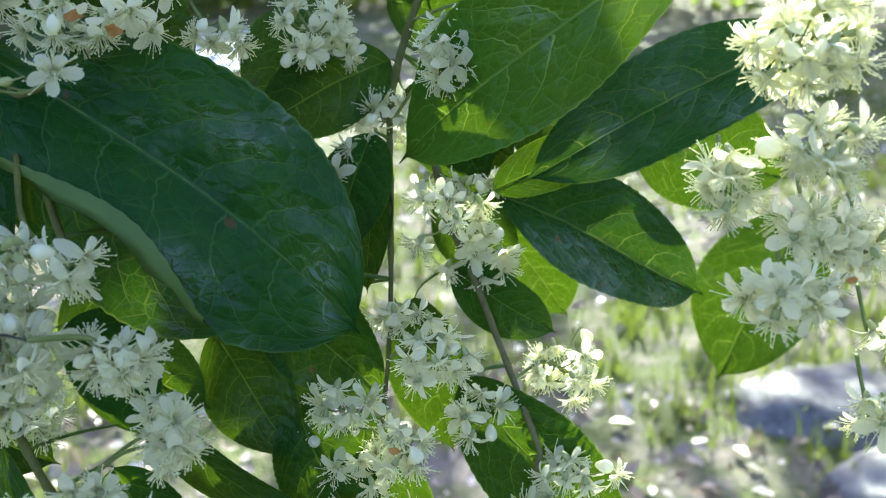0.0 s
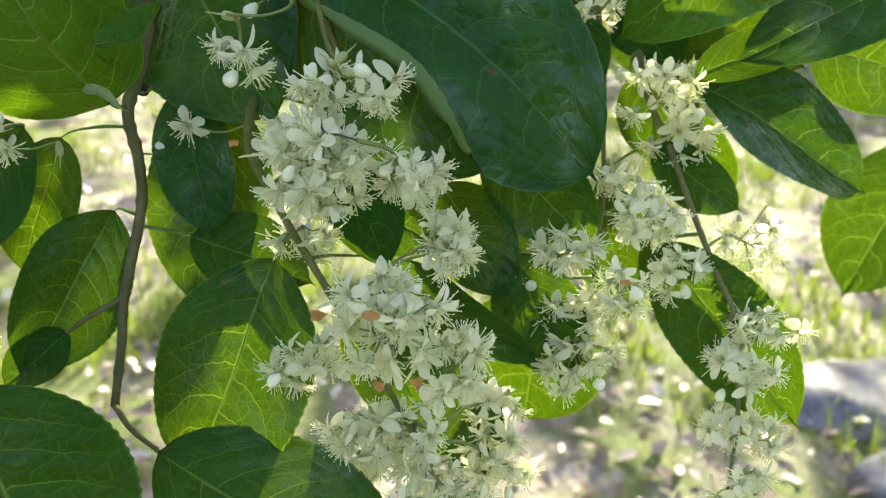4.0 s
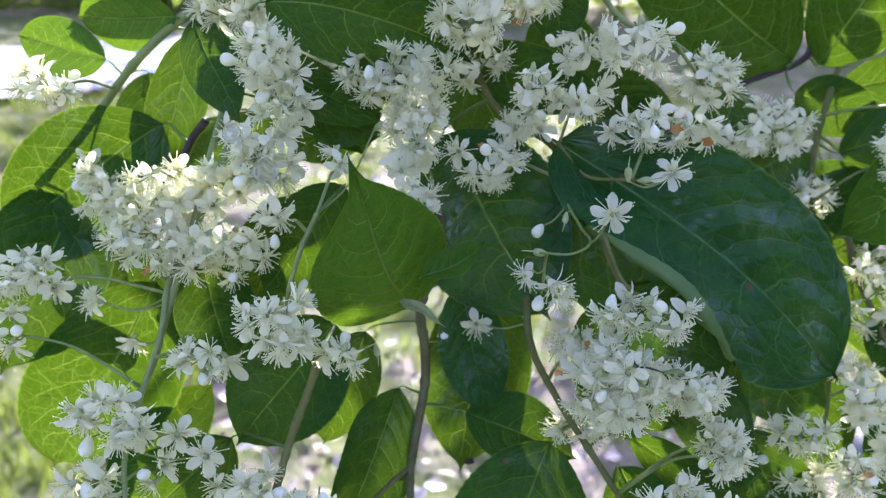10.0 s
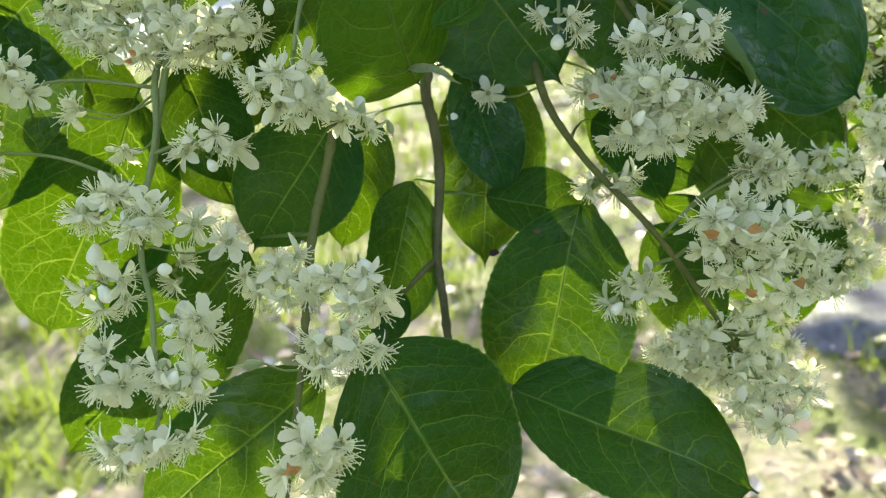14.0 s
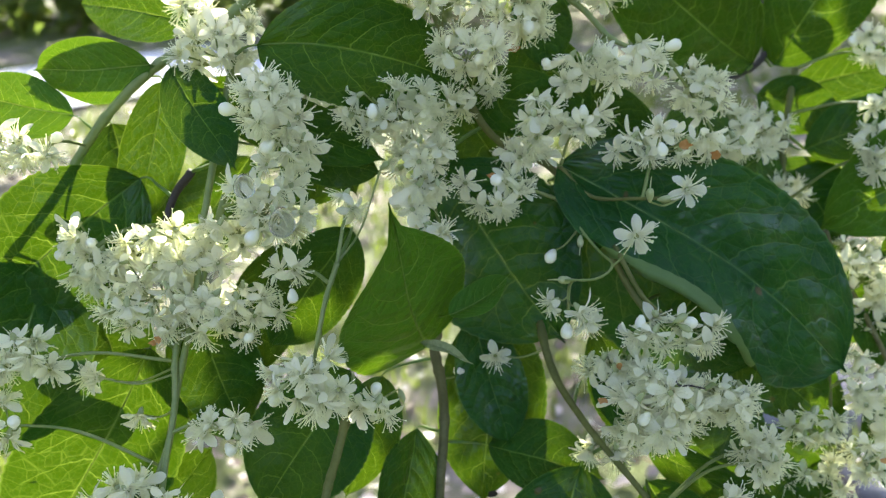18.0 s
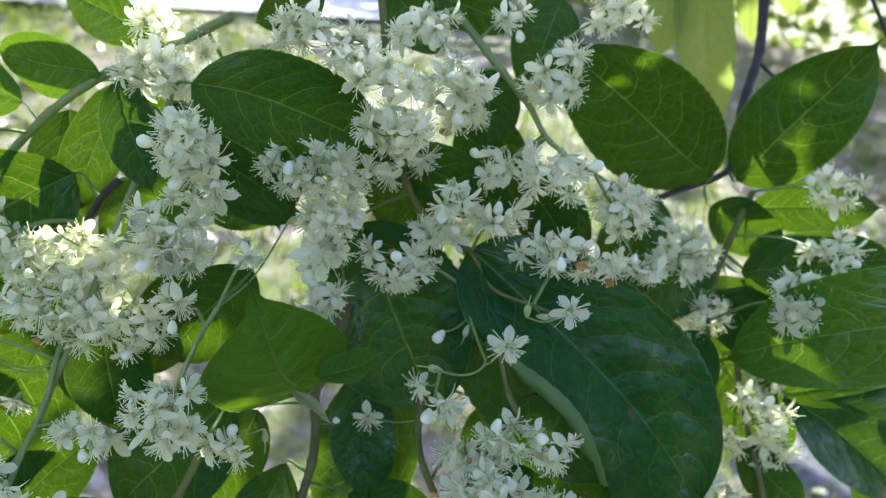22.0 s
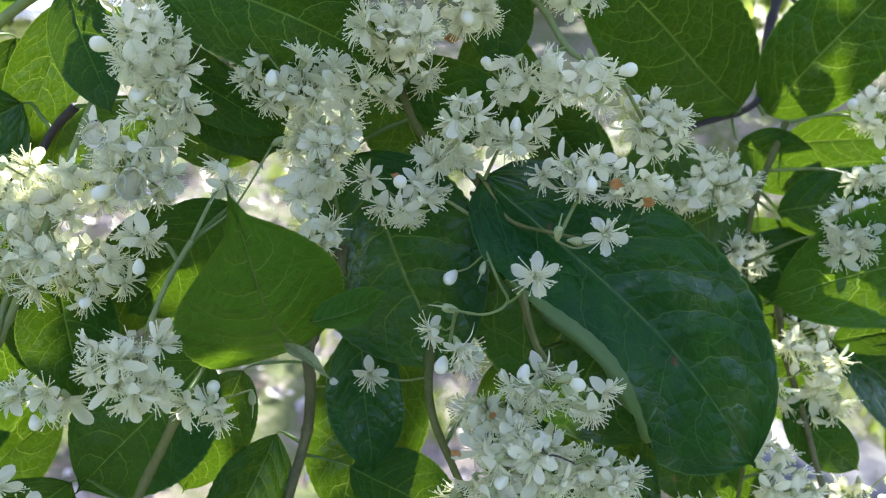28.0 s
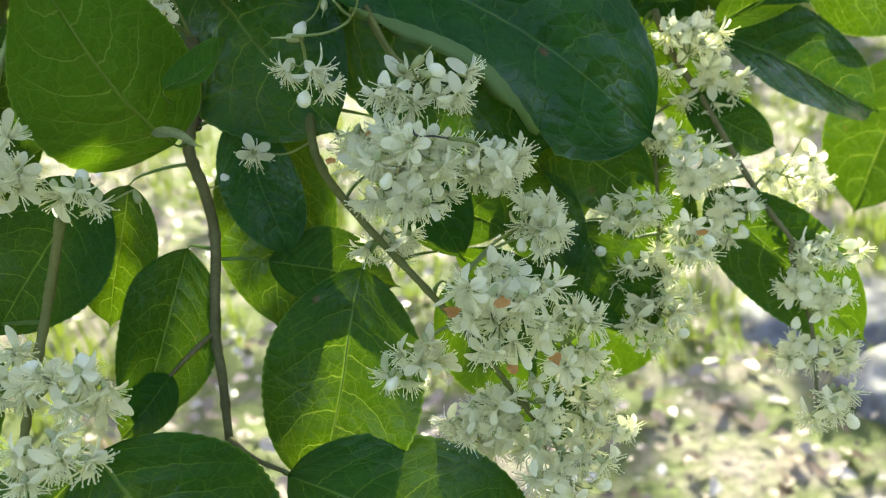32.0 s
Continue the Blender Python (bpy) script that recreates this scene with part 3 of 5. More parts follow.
# ---- the ground behind: rough grass, dry litter, a grey stone ----
def ground_material():
    m, n, l = material("grass_and_litter")
    tc = n.new("ShaderNodeTexCoord")
    o = tc.outputs["Object"]
    big = noise_node(n, l, o, 0.9, 5)
    mid = noise_node(n, l, o, 4.5, 5, 0.7)
    fine = noise_node(n, l, o, 40, 4, 0.7)
    grass = mix_colour(n, l, fine, (0.035, 0.062, 0.010), (0.17, 0.20, 0.05))
    dry = mix_colour(n, l, fine, (0.15, 0.115, 0.09), (0.40, 0.33, 0.29))
    col = mix_colour(n, l, ramp(n, l, math_node(n, l, "MULTIPLY_ADD", mid, 0.6, math_node(n, l, "MULTIPLY", big, 0.5)), [(0.52, 0.0), (0.63, 1.0)]), grass, dry)
    soil = ramp(n, l, noise_node(n, l, o, 7.0, 4), [(0.58, 0.0), (0.68, 0.8)])
    col = mix_colour(n, l, soil, col, (0.07, 0.055, 0.045))
    p = n.new("ShaderNodeBsdfPrincipled")
    l.new(col, p.inputs["Base Color"])
    p.inputs["Roughness"].default_value = 0.8
    bump = n.new("ShaderNodeBump")
    bump.inputs["Strength"].default_value, bump.inputs["Distance"].default_value = 1.0, 0.03
    l.new(math_node(n, l, "MULTIPLY_ADD", fine, 0.5, mid), bump.inputs["Height"])
    l.new(bump.outputs[0], p.inputs["Normal"])
    out = n.new("ShaderNodeOutputMaterial")
    l.new(p.outputs[0], out.inputs[0])
    return m


gv, gf = [], []
GN = 60
for i in range(GN + 1):
    for k in range(GN + 1):
        a, b = 2 * i / GN - 1, 2 * k / GN - 1
        x, y = 60 * a * abs(a) ** 1.6, 3 + 60 * b * abs(b) ** 1.6
        gv.append((x, y, 0.05 * noise.noise(Vector((x * 0.7, y * 0.7, 0))) + 0.02 * noise.noise(Vector((x * 3, y * 3, 4)))))
for i in range(GN):
    for k in range(GN):
        a = i * (GN + 1) + k
        gf.append((a, a + GN + 1, a + GN + 2, a + 1))
ground = mesh_object("ground", gv, gf, ground_material())
tagged(ground, "rough ground with short grass and dry leaf litter", "ground", kind="structure")

GRASS = island_material("grass_blade", [(0.0, (0.05, 0.10, 0.015)), (0.6, (0.12, 0.19, 0.03)), (1.0, (0.27, 0.29, 0.08))], 0.45, (0.32, 0.42, 0.05), 0.32)
rng = random.Random(5)
v, f = [], []
for _ in range(3600):
    y = rng.uniform(0.6, 7.5)
    x = rng.uniform(-0.75, 0.75) * (y + 1.2)
    if noise.noise(Vector((x * 1.1, y * 1.1, 7))) < -0.12:
        continue
    for _ in range(7):
        bx, by = x + rng.uniform(-0.05, 0.05), y + rng.uniform(-0.05, 0.05)
        h, a, w = rng.uniform(0.04, 0.13), rng.uniform(0, 6.28), rng.uniform(0.003, 0.006)
        lean = rng.uniform(0.1, 0.8) * h
        dx, dy = math.cos(a), math.sin(a)
        i0 = len(v)
        v += [(bx - dy * w, by + dx * w, -0.02), (bx + dy * w, by - dx * w, -0.02), (bx + dx * lean * 0.4 + dy * w * 0.8, by + dy * lean * 0.4 - dx * w * 0.8, h * 0.6),
              (bx + dx * lean * 0.4 - dy * w * 0.8, by + dy * lean * 0.4 + dx * w * 0.8, h * 0.6), (bx + dx * lean, by + dy * lean, h)]
        f += [(i0, i0 + 1, i0 + 2, i0 + 3), (i0 + 3, i0 + 2, i0 + 4)]
grass = mesh_object("grass", v, f, GRASS)
tagged(grass, "short uneven grass growing between dry litter", "grass", kind="stuff")

# fallen leaves and bits of dry straw; the near-white glossy ones stand in for glints
LITTER = island_material("dry_litter", [(0.0, (0.08, 0.055, 0.04)), (0.35, (0.28, 0.19, 0.15)), (0.7, (0.58, 0.47, 0.43)), (1.0, (0.88, 0.82, 0.82))], 0.32, (0.5, 0.35, 0.2), 0.15, 0.6)
v, f = [], []
for _ in range(9000):
    y = rng.uniform(0.6, 7.0)
    x = rng.uniform(-0.75, 0.75) * (y + 1.2)
    if noise.noise(Vector((x * 1.1, y * 1.1, 7))) > 0.22:
        continue
    q = Euler((rng.uniform(-0.6, 0.6), rng.uniform(-0.6, 0.6), rng.uniform(0, 6.28))).to_matrix()
    ln, p = rng.uniform(0.018, 0.07), Vector((x, y, rng.uniform(0.035, 0.06)))
    i0 = len(v)
    v += [tuple(p + q @ Vector(c)) for c in ((0, 0, 0), (0.32 * ln, 0.35 * ln, 0.08 * ln), (0, ln, 0), (-0.32 * ln, 0.35 * ln, 0.08 * ln))]
    f += [(i0, i0 + 1, i0 + 2), (i0, i0 + 2, i0 + 3)]
tagged(mesh_object("leaf_litter", v, f, LITTER, smooth=False), "dry brown and pale fallen leaves, the palest standing in for glints", "litter", kind="stuff")

# a pale path on the far side
PATH = soft_material("pale_path", (0.56, 0.56, 0.60), (0.70, 0.70, 0.74), 5.0, 0.8, None, 0.0, 4.0)
v, f = [], []
for i in range(41):
    k = i / 40
    cx, cy = -8.5 + 7.0 * k, 2.2 + 7.0 * k
    for side in (-1, 0, 1):
        w = 1.15 + 0.08 * noise.noise(Vector((k * 14, side * 3, 0)))
        x, y = cx + side * w * 0.707, cy - side * w * 0.707
        v.append((x, y, 0.055 + 0.01 * (side == 0)))
for i in range(40):
    for k in range(2):
        f.append((3 * i + k, 3 * i + k + 1, 3 * i + k + 4, 3 * i + k + 3))
tagged(mesh_object("path", v, f, PATH), "pale grey footpath beyond the grass", "path", kind="structure")

# added unseen leaves: clumps that shade parts of the shrub, a canopy that flecks the ground
CROWN = soft_material("crown_leaf", (0.025, 0.06, 0.02), (0.05, 0.10, 0.03), 3.0, 0.45, (0.20, 0.34, 0.04), 0.3)


def crown(name, label, centre, size, count, leaf_len, seed, clump=40, frame_of=None, gap=0.0, spread=2.0):
    """Leaves in clumps within a box round centre; gap: radius of the opening through which the sun reaches the shrub."""
    rng = random.Random(seed)
    v, f = [], []
    axes = frame_of or Matrix.Identity(3)
    clumps = [axes @ Vector((rng.uniform(-1, 1) * size[0], rng.uniform(-1, 1) * size[1], rng.uniform(-1, 1) * size[2])) for _ in range(max(4, count // clump))]
    for _ in range(count):
        c = rng.choice(clumps)
        p = Vector(centre) + c + Vector((rng.gauss(0, 1), rng.gauss(0, 1), rng.gauss(0, 0.7))) * leaf_len * spread
        w = p - SHRUB
        if gap and (w - SUN_DIR * w.dot(SUN_DIR)).length < gap:
            continue
        q = Euler((rng.uniform(-0.9, 0.9), rng.uniform(-0.9, 0.9), rng.uniform(0, 6.28))).to_matrix()
        ln, w = leaf_len * rng.uniform(0.7, 1.2), leaf_len * rng.uniform(0.22, 0.32)
        i0 = len(v)
        v += [tuple(p + q @ Vector(a)) for a in ((0, 0, 0), (w, ln * 0.35, 0.1 * w), (w * 0.8, ln * 0.65, 0.05 * w), (0, ln, -0.1 * ln), (-w * 0.8, ln * 0.65, 0.05 * w), (-w, ln * 0.35, 0.1 * w))]
        f += [(i0, i0 + 1, i0 + 2, i0 + 3), (i0, i0 + 3, i0 + 4, i0 + 5)]
    return tagged(mesh_object(name, v, f, CROWN, smooth=False), label, "foliage", kind="stuff")


SHRUB = Vector((-0.05, 0.16, 1.24))
across = Vector((math.cos(radians(SUN_AZ)), -math.sin(radians(SUN_AZ)), 0))
sun_frame = Matrix((across, SUN_DIR, across.cross(SUN_DIR))).transposed()      # x across, y towards the sun, z upwards over the ray
# four clumps set out of view on the sun's rays, as shade casters
crown("shrub_foliage", "unseen leaves added above to shade the middle of the shrub", SHRUB + sun_frame @ Vector((0.035, 0.62, 0.285)), (0.115, 0.25, 0.22), 340, 0.085, 3, clump=6, frame_of=sun_frame, spread=0.4)
crown("shrub_foliage", "unseen leaves added to shade the blossoms", SHRUB + sun_frame @ Vector((-0.062, 0.50, 0.024)), (0.036, 0.15, 0.036), 70, 0.055, 6, clump=3, frame_of=sun_frame, spread=0.3)
crown("shrub_foliage", "unseen leaves added to shade the drooping branch", SHRUB + sun_frame @ Vector((-0.127, 0.50, -0.006)), (0.015, 0.12, 0.018), 26, 0.034, 8, clump=3, frame_of=sun_frame, spread=0.3)
crown("shrub_foliage", "unseen leaves added to shade the low bunches", SHRUB + sun_frame @ Vector((0.018, 0.50, -0.032)), (0.018, 0.12, 0.018), 30, 0.036, 11, clump=3, frame_of=sun_frame, spread=0.3)
# canopy added overhead, out of view, only to dapple the ground
crown("tree_foliage", "unseen leaf canopy added to shade the ground in flecks", (0.3, 9.0, 4.3), (9.0, 9.0, 0.5), 8500, 0.26, 4, gap=0.5)


# woods all round, far off
WOODS = soft_material("shady_woods", (0.025, 0.055, 0.014), (0.06, 0.11, 0.025), 0.5, 0.6, (0.32, 0.44, 0.08), 0.5)
rng = random.Random(9)
v, f = [], []
for k in range(26000):
    ahead = k % 26 > 8                     # the side that is seen has the finer leaves
    a, r = (rng.uniform(-0.9, 0.9) if ahead else rng.uniform(0.85, 5.43)), rng.uniform(12, 17)
    z = rng.uniform(0, 1) ** 0.8 * (6.5 + 2.5 * math.sin(3 * a) + 1.5 * math.sin(7 * a + 1)) * (1 - 0.6 * max(0, math.cos(a)) ** 6 - 0.4 * max(0, -math.cos(a)) ** 0.7)
    p, ln = Vector((r * math.sin(a), r * math.cos(a), z)), rng.uniform(0.5, 1.0) * (0.42 if ahead else 1.0)
    q = Euler((rng.uniform(-1.4, 1.4), rng.uniform(-1.4, 1.4), rng.uniform(0, 6.28))).to_matrix()
    i0 = len(v)
    v += [tuple(p + q @ Vector(c)) for c in ((0, 0, 0), (0.3 * ln, 0.4 * ln, 0.05), (0, ln, 0), (-0.3 * ln, 0.4 * ln, 0.05))]
    f.append((i0, i0 + 1, i0 + 2, i0 + 3))
tagged(mesh_object("far_woods", v, f, WOODS, smooth=False), "leafy woods standing round the clearing", "woods", kind="stuff")

STONE = soft_material("grey_stone", (0.07, 0.068, 0.078), (0.30, 0.29, 0.31), 22.0, 0.45, None, 0.0, 6.0, 0.2, 0.5)


def stone(centre, size, seed, label):
    rng = random.Random(seed)
    bm = bmesh.new()
    bmesh.ops.create_icosphere(bm, subdivisions=4, radius=1)
    o = Vector((seed * 3.1, 0, 0))
    for q in bm.verts:
        d = q.co.normalized()
        k = 1 + 0.22 * noise.noise(d * 1.4 + o) + 0.12 * noise.noise(d * 4 + o) + 0.05 * noise.noise(d * 11 + o)
        q.co = Vector((d.x * size[0], d.y * size[1], d.z * size[2])) * k
    me = bpy.data.meshes.new("stone")
    bm.to_mesh(me)
    bm.free()
    me.polygons.foreach_set("use_smooth", [True] * len(me.polygons))
    me.materials.append(STONE)
    ob = new("stone", me)
    ob.location = centre
    return tagged(ob, label, "stone")


stone((1.14, 1.98, -0.05), (0.38, 0.24, 0.15), 2, "grey weathered stone lying in the grass")
stone((1.12, 1.58, -0.02), (0.22, 0.17, 0.15), 5, "grey stone with a pale sunlit edge, beside the larger one")
stone((0.36, 1.22, -0.02), (0.13, 0.08, 0.07), 7, "small dark stone sunk in the grass")
stone((0.16, 1.25, -0.02), (0.08, 0.06, 0.06), 9, "small dark stone sunk in the grass")

# the shrub's trunk stands to one side; its limb reaches over and carries the hanging branches
shrub_trunk = new("shrub_trunk")
TRUNK_FOOT = Vector((-0.95, 0.45, 0.0))
shrub_trunk.matrix_world = Matrix.Translation(TRUNK_FOOT) @ Matrix.Scale(CM, 4)
tagged(shrub_trunk, "grey-brown trunk of the shrub with an overhanging limb", "shrub")


def wood(name, points, seed):
    path = spline([(*((Vector(p[:3]) - TRUNK_FOOT) / CM), p[3]) for p in points], 8)
    v, f = tube(path, 12, 0.06, random.Random(seed))
    mesh_object(name, v, f, TWIG, shrub_trunk)


wood("trunk", [(-0.96, 0.46, -0.06, 5.2), (-0.94, 0.45, 0.25, 3.6), (-0.92, 0.43, 0.8, 3.1), (-0.90, 0.42, 1.25, 2.6), (-0.98, 0.46, 1.7, 1.8), (-1.02, 0.50, 2.1, 1.0)], 1)
wood("limb", [(-0.91, 0.425, 1.18, 2.2), (-0.72, 0.37, 1.56, 1.6), (-0.40, 0.31, 1.74, 1.1), (-0.10, 0.29, 1.76, 0.7), (0.15, 0.33, 1.72, 0.4)], 2)
wood("limb", [(-0.24, 0.295, 1.757, 0.6), (-0.17, 0.25, 1.62, 0.4), (-0.142, 0.215, 1.40, 0.22), (-0.1405, 0.2132, 1.350, 0.17)], 3)
wood("limb", [(-0.06, 0.295, 1.755, 0.5), (-0.01, 0.325, 1.58, 0.32), (-0.0018, 0.3194, 1.3565, 0.2)], 4)

# ---- the shrub, branch by branch ----

# roots of the branches
branch("main", (-14.05, 17.88, 12.67), "white-flowering shrub branch with broad glossy dark green leaves")
branch("twig", (-13.05, 17.53, -0.45), "slim hanging twig with sunlit green leaves below the blossoms")
branch("left", (-19.06, 17.19, 8.03), "drooping branch with dense white flower bunches and green leaves")
branch("right", (-1.27, 22.00, 7.55), "flowering branch with large shining wet leaves")
branch("far", (-0.18, 27.50, 17.21), "dark bare twig with broad sunlit leaves behind the blossoms")
branch("low", (-0.32, 21.31, 4.13), "thin flowering branch hanging low with white bunches and a few leaves")

# stems
stem("twig", [(-12.66, 17.53, 1.87, 0.166), (-12.74, 17.53, 0.51, 0.158), (-13.05, 17.53, -0.74, 0.146), (-12.88, 17.88, -1.84, 0.141), (-12.82, 18.08, -3.07, 0.134), (-13.02, 17.80, -5.24, 0.125), (-12.92, 17.55, -6.40, 0.116), (-12.84, 17.15, -7.85, 0.105)])
stem("twig", [(-12.84, 17.15, -7.80, 0.080), (-12.20, 16.60, -8.20, 0.062), (-11.36, 16.05, -8.48, 0.052)], knots=False)
# dark sleeve painting the shadow of the heart-shaped leaf on the twig
stem("twig", [(-12.95, 18.5, 1.6, 0.20), (-13.05, 18.5, 0.7, 0.21), (-12.98, 18.1, -0.2, 0.17)], DARK_TWIG, label="top of the twig, its shadow put into dark bark")
stem("twig", [(-13.00, 17.88, -5.25, 0.077), (-13.54, 17.19, -5.70, 0.064), (-13.96, 16.84, -6.10, 0.052)])
stem("left", [(-15.19, 15.13, -1.79, 0.115), (-15.51, 15.13, -3.00, 0.109), (-15.83, 15.13, -4.09, 0.104), (-15.99, 14.58, -5.35, 0.095), (-16.01, 13.89, -6.40, 0.087), (-16.13, 13.41, -7.65, 0.079), (-16.44, 12.37, -10.04, 0.070), (-16.45, 12.03, -10.81, 0.064)], OLIVE)
stem("left", [(-18.25, 15.81, 3.32, 0.086), (-18.89, 15.26, 0.71, 0.082), (-19.33, 15.13, -0.42, 0.078), (-19.30, 14.78, -1.73, 0.074), (-19.35, 14.09, -3.03, 0.070), (-19.36, 13.41, -4.48, 0.066), (-19.10, 13.06, -5.62, 0.063), (-19.04, 12.86, -6.52, 0.060), (-18.80, 12.24, -7.88, 0.057)], STALK)
stem("left", [(-18.05, 16.16, 6.76, 0.093), (-18.68, 15.81, 3.30, 0.090), (-18.87, 15.13, 0.71, 0.084), (-19.30, 15.13, -1.21, 0.083), (-19.44, 14.78, -2.52, 0.079), (-19.72, 14.44, -3.52, 0.076)], STALK)
stem("left", [(-17.30, 17.19, 9.06, 0.144), (-18.91, 16.64, 7.56, 0.134), (-20.15, 16.50, 6.69, 0.127), (-21.54, 16.84, 5.47, 0.122), (-22.76, 17.19, 3.94, 0.118), (-24.07, 17.53, 2.57, 0.113)], STALK)
stem("left", [(-15.34, 14.09, 1.56, 0.065), (-15.61, 13.89, 0.70, 0.060), (-15.81, 13.75, -0.31, 0.055)], STALK)
stem("low", [(-10.13, 18.22, 0.13, 0.122), (-9.93, 16.98, -1.44, 0.105), (-9.07, 16.84, -2.92, 0.094), (-7.84, 16.16, -4.52, 0.081), (-6.72, 16.16, -6.08, 0.070), (-5.50, 16.50, -8.07, 0.061)], OLIVE)
stem("right", [(-0.37, 22.69, 7.79, 0.109), (-1.19, 22.00, 4.99, 0.098), (-1.37, 21.31, 3.23, 0.086), (-1.28, 20.28, 1.26, 0.075), (-1.25, 19.80, -0.53, 0.065), (-1.24, 19.25, -2.10, 0.056), (-1.41, 18.91, -4.13, 0.048)], OLIVE)
stem("low", [(-0.20, 21.31, 2.21, 0.108), (0.09, 20.97, 0.88, 0.099), (0.76, 20.62, -0.69, 0.090), (1.45, 20.28, -2.49, 0.082), (1.98, 19.80, -3.92, 0.073), (2.26, 19.25, -4.74, 0.064), (2.21, 19.25, -5.20, 0.062), (2.52, 19.11, -7.16, 0.054), (2.23, 18.56, -9.27, 0.046)])
stem("main", [(-13.88, 17.88, 11.93, 0.114), (-11.77, 17.88, 5.65, 0.109), (-9.72, 17.53, 4.01, 0.101), (-8.68, 17.19, 2.49, 0.094), (-7.85, 16.64, 0.64, 0.087), (-7.27, 16.16, -0.30, 0.079)], OLIVE)
stem("main", [(-11.34, 17.19, 10.45, 0.122), (-10.09, 17.19, 9.37, 0.105), (-8.83, 17.19, 8.30, 0.089), (-8.03, 17.05, 7.40, 0.072), (-6.76, 16.50, 6.75, 0.054)], STALK)
stem("main", [(-9.55, 17.19, 4.00, 0.060), (-8.80, 16.84, 3.17, 0.052), (-7.84, 15.81, 3.02, 0.042), (-7.05, 14.78, 2.96, 0.034)], OLIVE)
stem("main", [(-9.74, 16.84, 3.13, 0.037), (-8.94, 15.81, 1.79, 0.034), (-8.70, 15.13, 1.36, 0.032), (-9.16, 14.78, 1.04, 0.030), (-9.94, 14.78, 1.02, 0.029)], STALK)
stem("main", [(-7.69, 13.75, -1.15, 0.027), (-7.58, 13.75, -1.41, 0.024), (-7.29, 13.75, -1.44, 0.021), (-6.95, 13.75, -1.52, 0.018)], DARK_TWIG)
stem("main", [(-8.37, 16.16, 1.84, 0.067), (-7.91, 15.47, 0.61, 0.057), (-7.34, 15.13, -0.01, 0.049)], OLIVE)
stem("far", [(0.05, 28.19, 17.93, 0.217), (0.05, 26.81, 14.86, 0.192), (-0.16, 25.78, 13.08, 0.170), (-0.79, 24.41, 10.84, 0.148), (-0.92, 23.72, 8.93, 0.130), (-1.32, 23.51, 8.19, 0.114), (-2.86, 22.34, 7.34, 0.096), (-4.42, 20.62, 6.47, 0.077)], DARK_TWIG, label="dark bare twig")
stem("far", [(-0.14, 25.78, 12.98, 0.077), (0.83, 26.12, 12.52, 0.066), (1.46, 26.12, 12.13, 0.055)], DARK_TWIG)
stem("far", [(3.47, 28.88, 18.70, 0.098), (4.64, 28.88, 17.59, 0.090), (5.91, 28.88, 15.81, 0.081)], DARK_TWIG)
stem("left", [(-19.32, 16.84, 4.04, 0.120), (-19.87, 17.19, 3.47, 0.105), (-20.16, 17.19, 2.71, 0.089)], DARK_TWIG)

# leaves of the main branch
leaf("main", (-13.22, 16.90, -0.72), (-14.03, 10.95, 2.71), 3.75, turn=-8, fold=(0.10, -0.55), bend=0.05, bow=-0.025, peak=0.33, blunt=0.42, sharp=1.12, drawn=0.10, mat=UNDER_AND_LIT_LEAF, label="heart-shaped green leaf hanging in front of the blossoms")
leaf("main", (-13.45, 16.0, -0.50), (-12.15, 15.40, -1.02), 0.34, turn=-20, fold=0.9, bend=0.1, wave=4.0, drawn=0.10, mat=CRUMPLED, stalk=False, label="crumpled pale dry margin of the heart-shaped leaf")
# this one looks lit through its paler material
leaf("main", (-12.75, 14.9, 0.25), (-11.29, 14.73, 1.20), 0.95, turn=-25, fold=0.9, bend=-0.20, mat=UNDER_AND_LIT_LEAF, label="small leaf with an upturned tip")
leaf("main", (-9.60, 17.20, 4.08), (-1.74, 17.30, -1.79), 4.9, mat=WET_LEAF, turn=-4, fold=(0.02, 0.85), bend=0.04, bow=-0.045, flap=0.26, peak=0.53, blunt=0.47, sharp=0.52, drawn=0.03, label="large dark green leaf with one margin rolled over")
# the wet leaf's dark tone serves here as the shade on this blade
leaf("main", (-9.70, 17.75, 3.55), (-3.60, 17.90, -1.62), 4.60, turn=8, fold=0.05, bend=0.03, peak=0.5, sharp=0.58, mat=WET_LEAF, label="veined leaf beneath the large one, shade put into its dark green")
leaf("main", (-12.85, 18.01, 4.15), (-9.40, 17.88, -0.84), 4.48, turn=10, fold=0.1, bend=0.05, sharp=0.63, mat=WET_LEAF, label="dark glossy leaf behind the flowers")
leaf("main", (-17.15, 14.60, 6.75), (-11.98, 16.60, 5.92), 2.75, turn=5, fold=0.14, bend=0.06, bow=-0.09, peak=0.42, blunt=0.56, sharp=0.85, label="dark blue-green leaf above the blossoms")
leaf("main", (-12.59, 18.01, 6.42), (-8.25, 17.53, 5.37), 1.88, turn=10)
leaf("main", (-8.33, 19.25, 6.54), (-6.50, 19.25, 4.53), 1.75, turn=10)
leaf("main", (-9.99, 18.22, 9.29), (-9.65, 18.08, 6.80), 1.72)
leaf("main", (-12.56, 18.22, 11.07), (-9.37, 17.88, 10.50), 1.46)
leaf("main", (-15.18, 18.56, 10.41), (-17.04, 18.56, 9.22), 1.35)

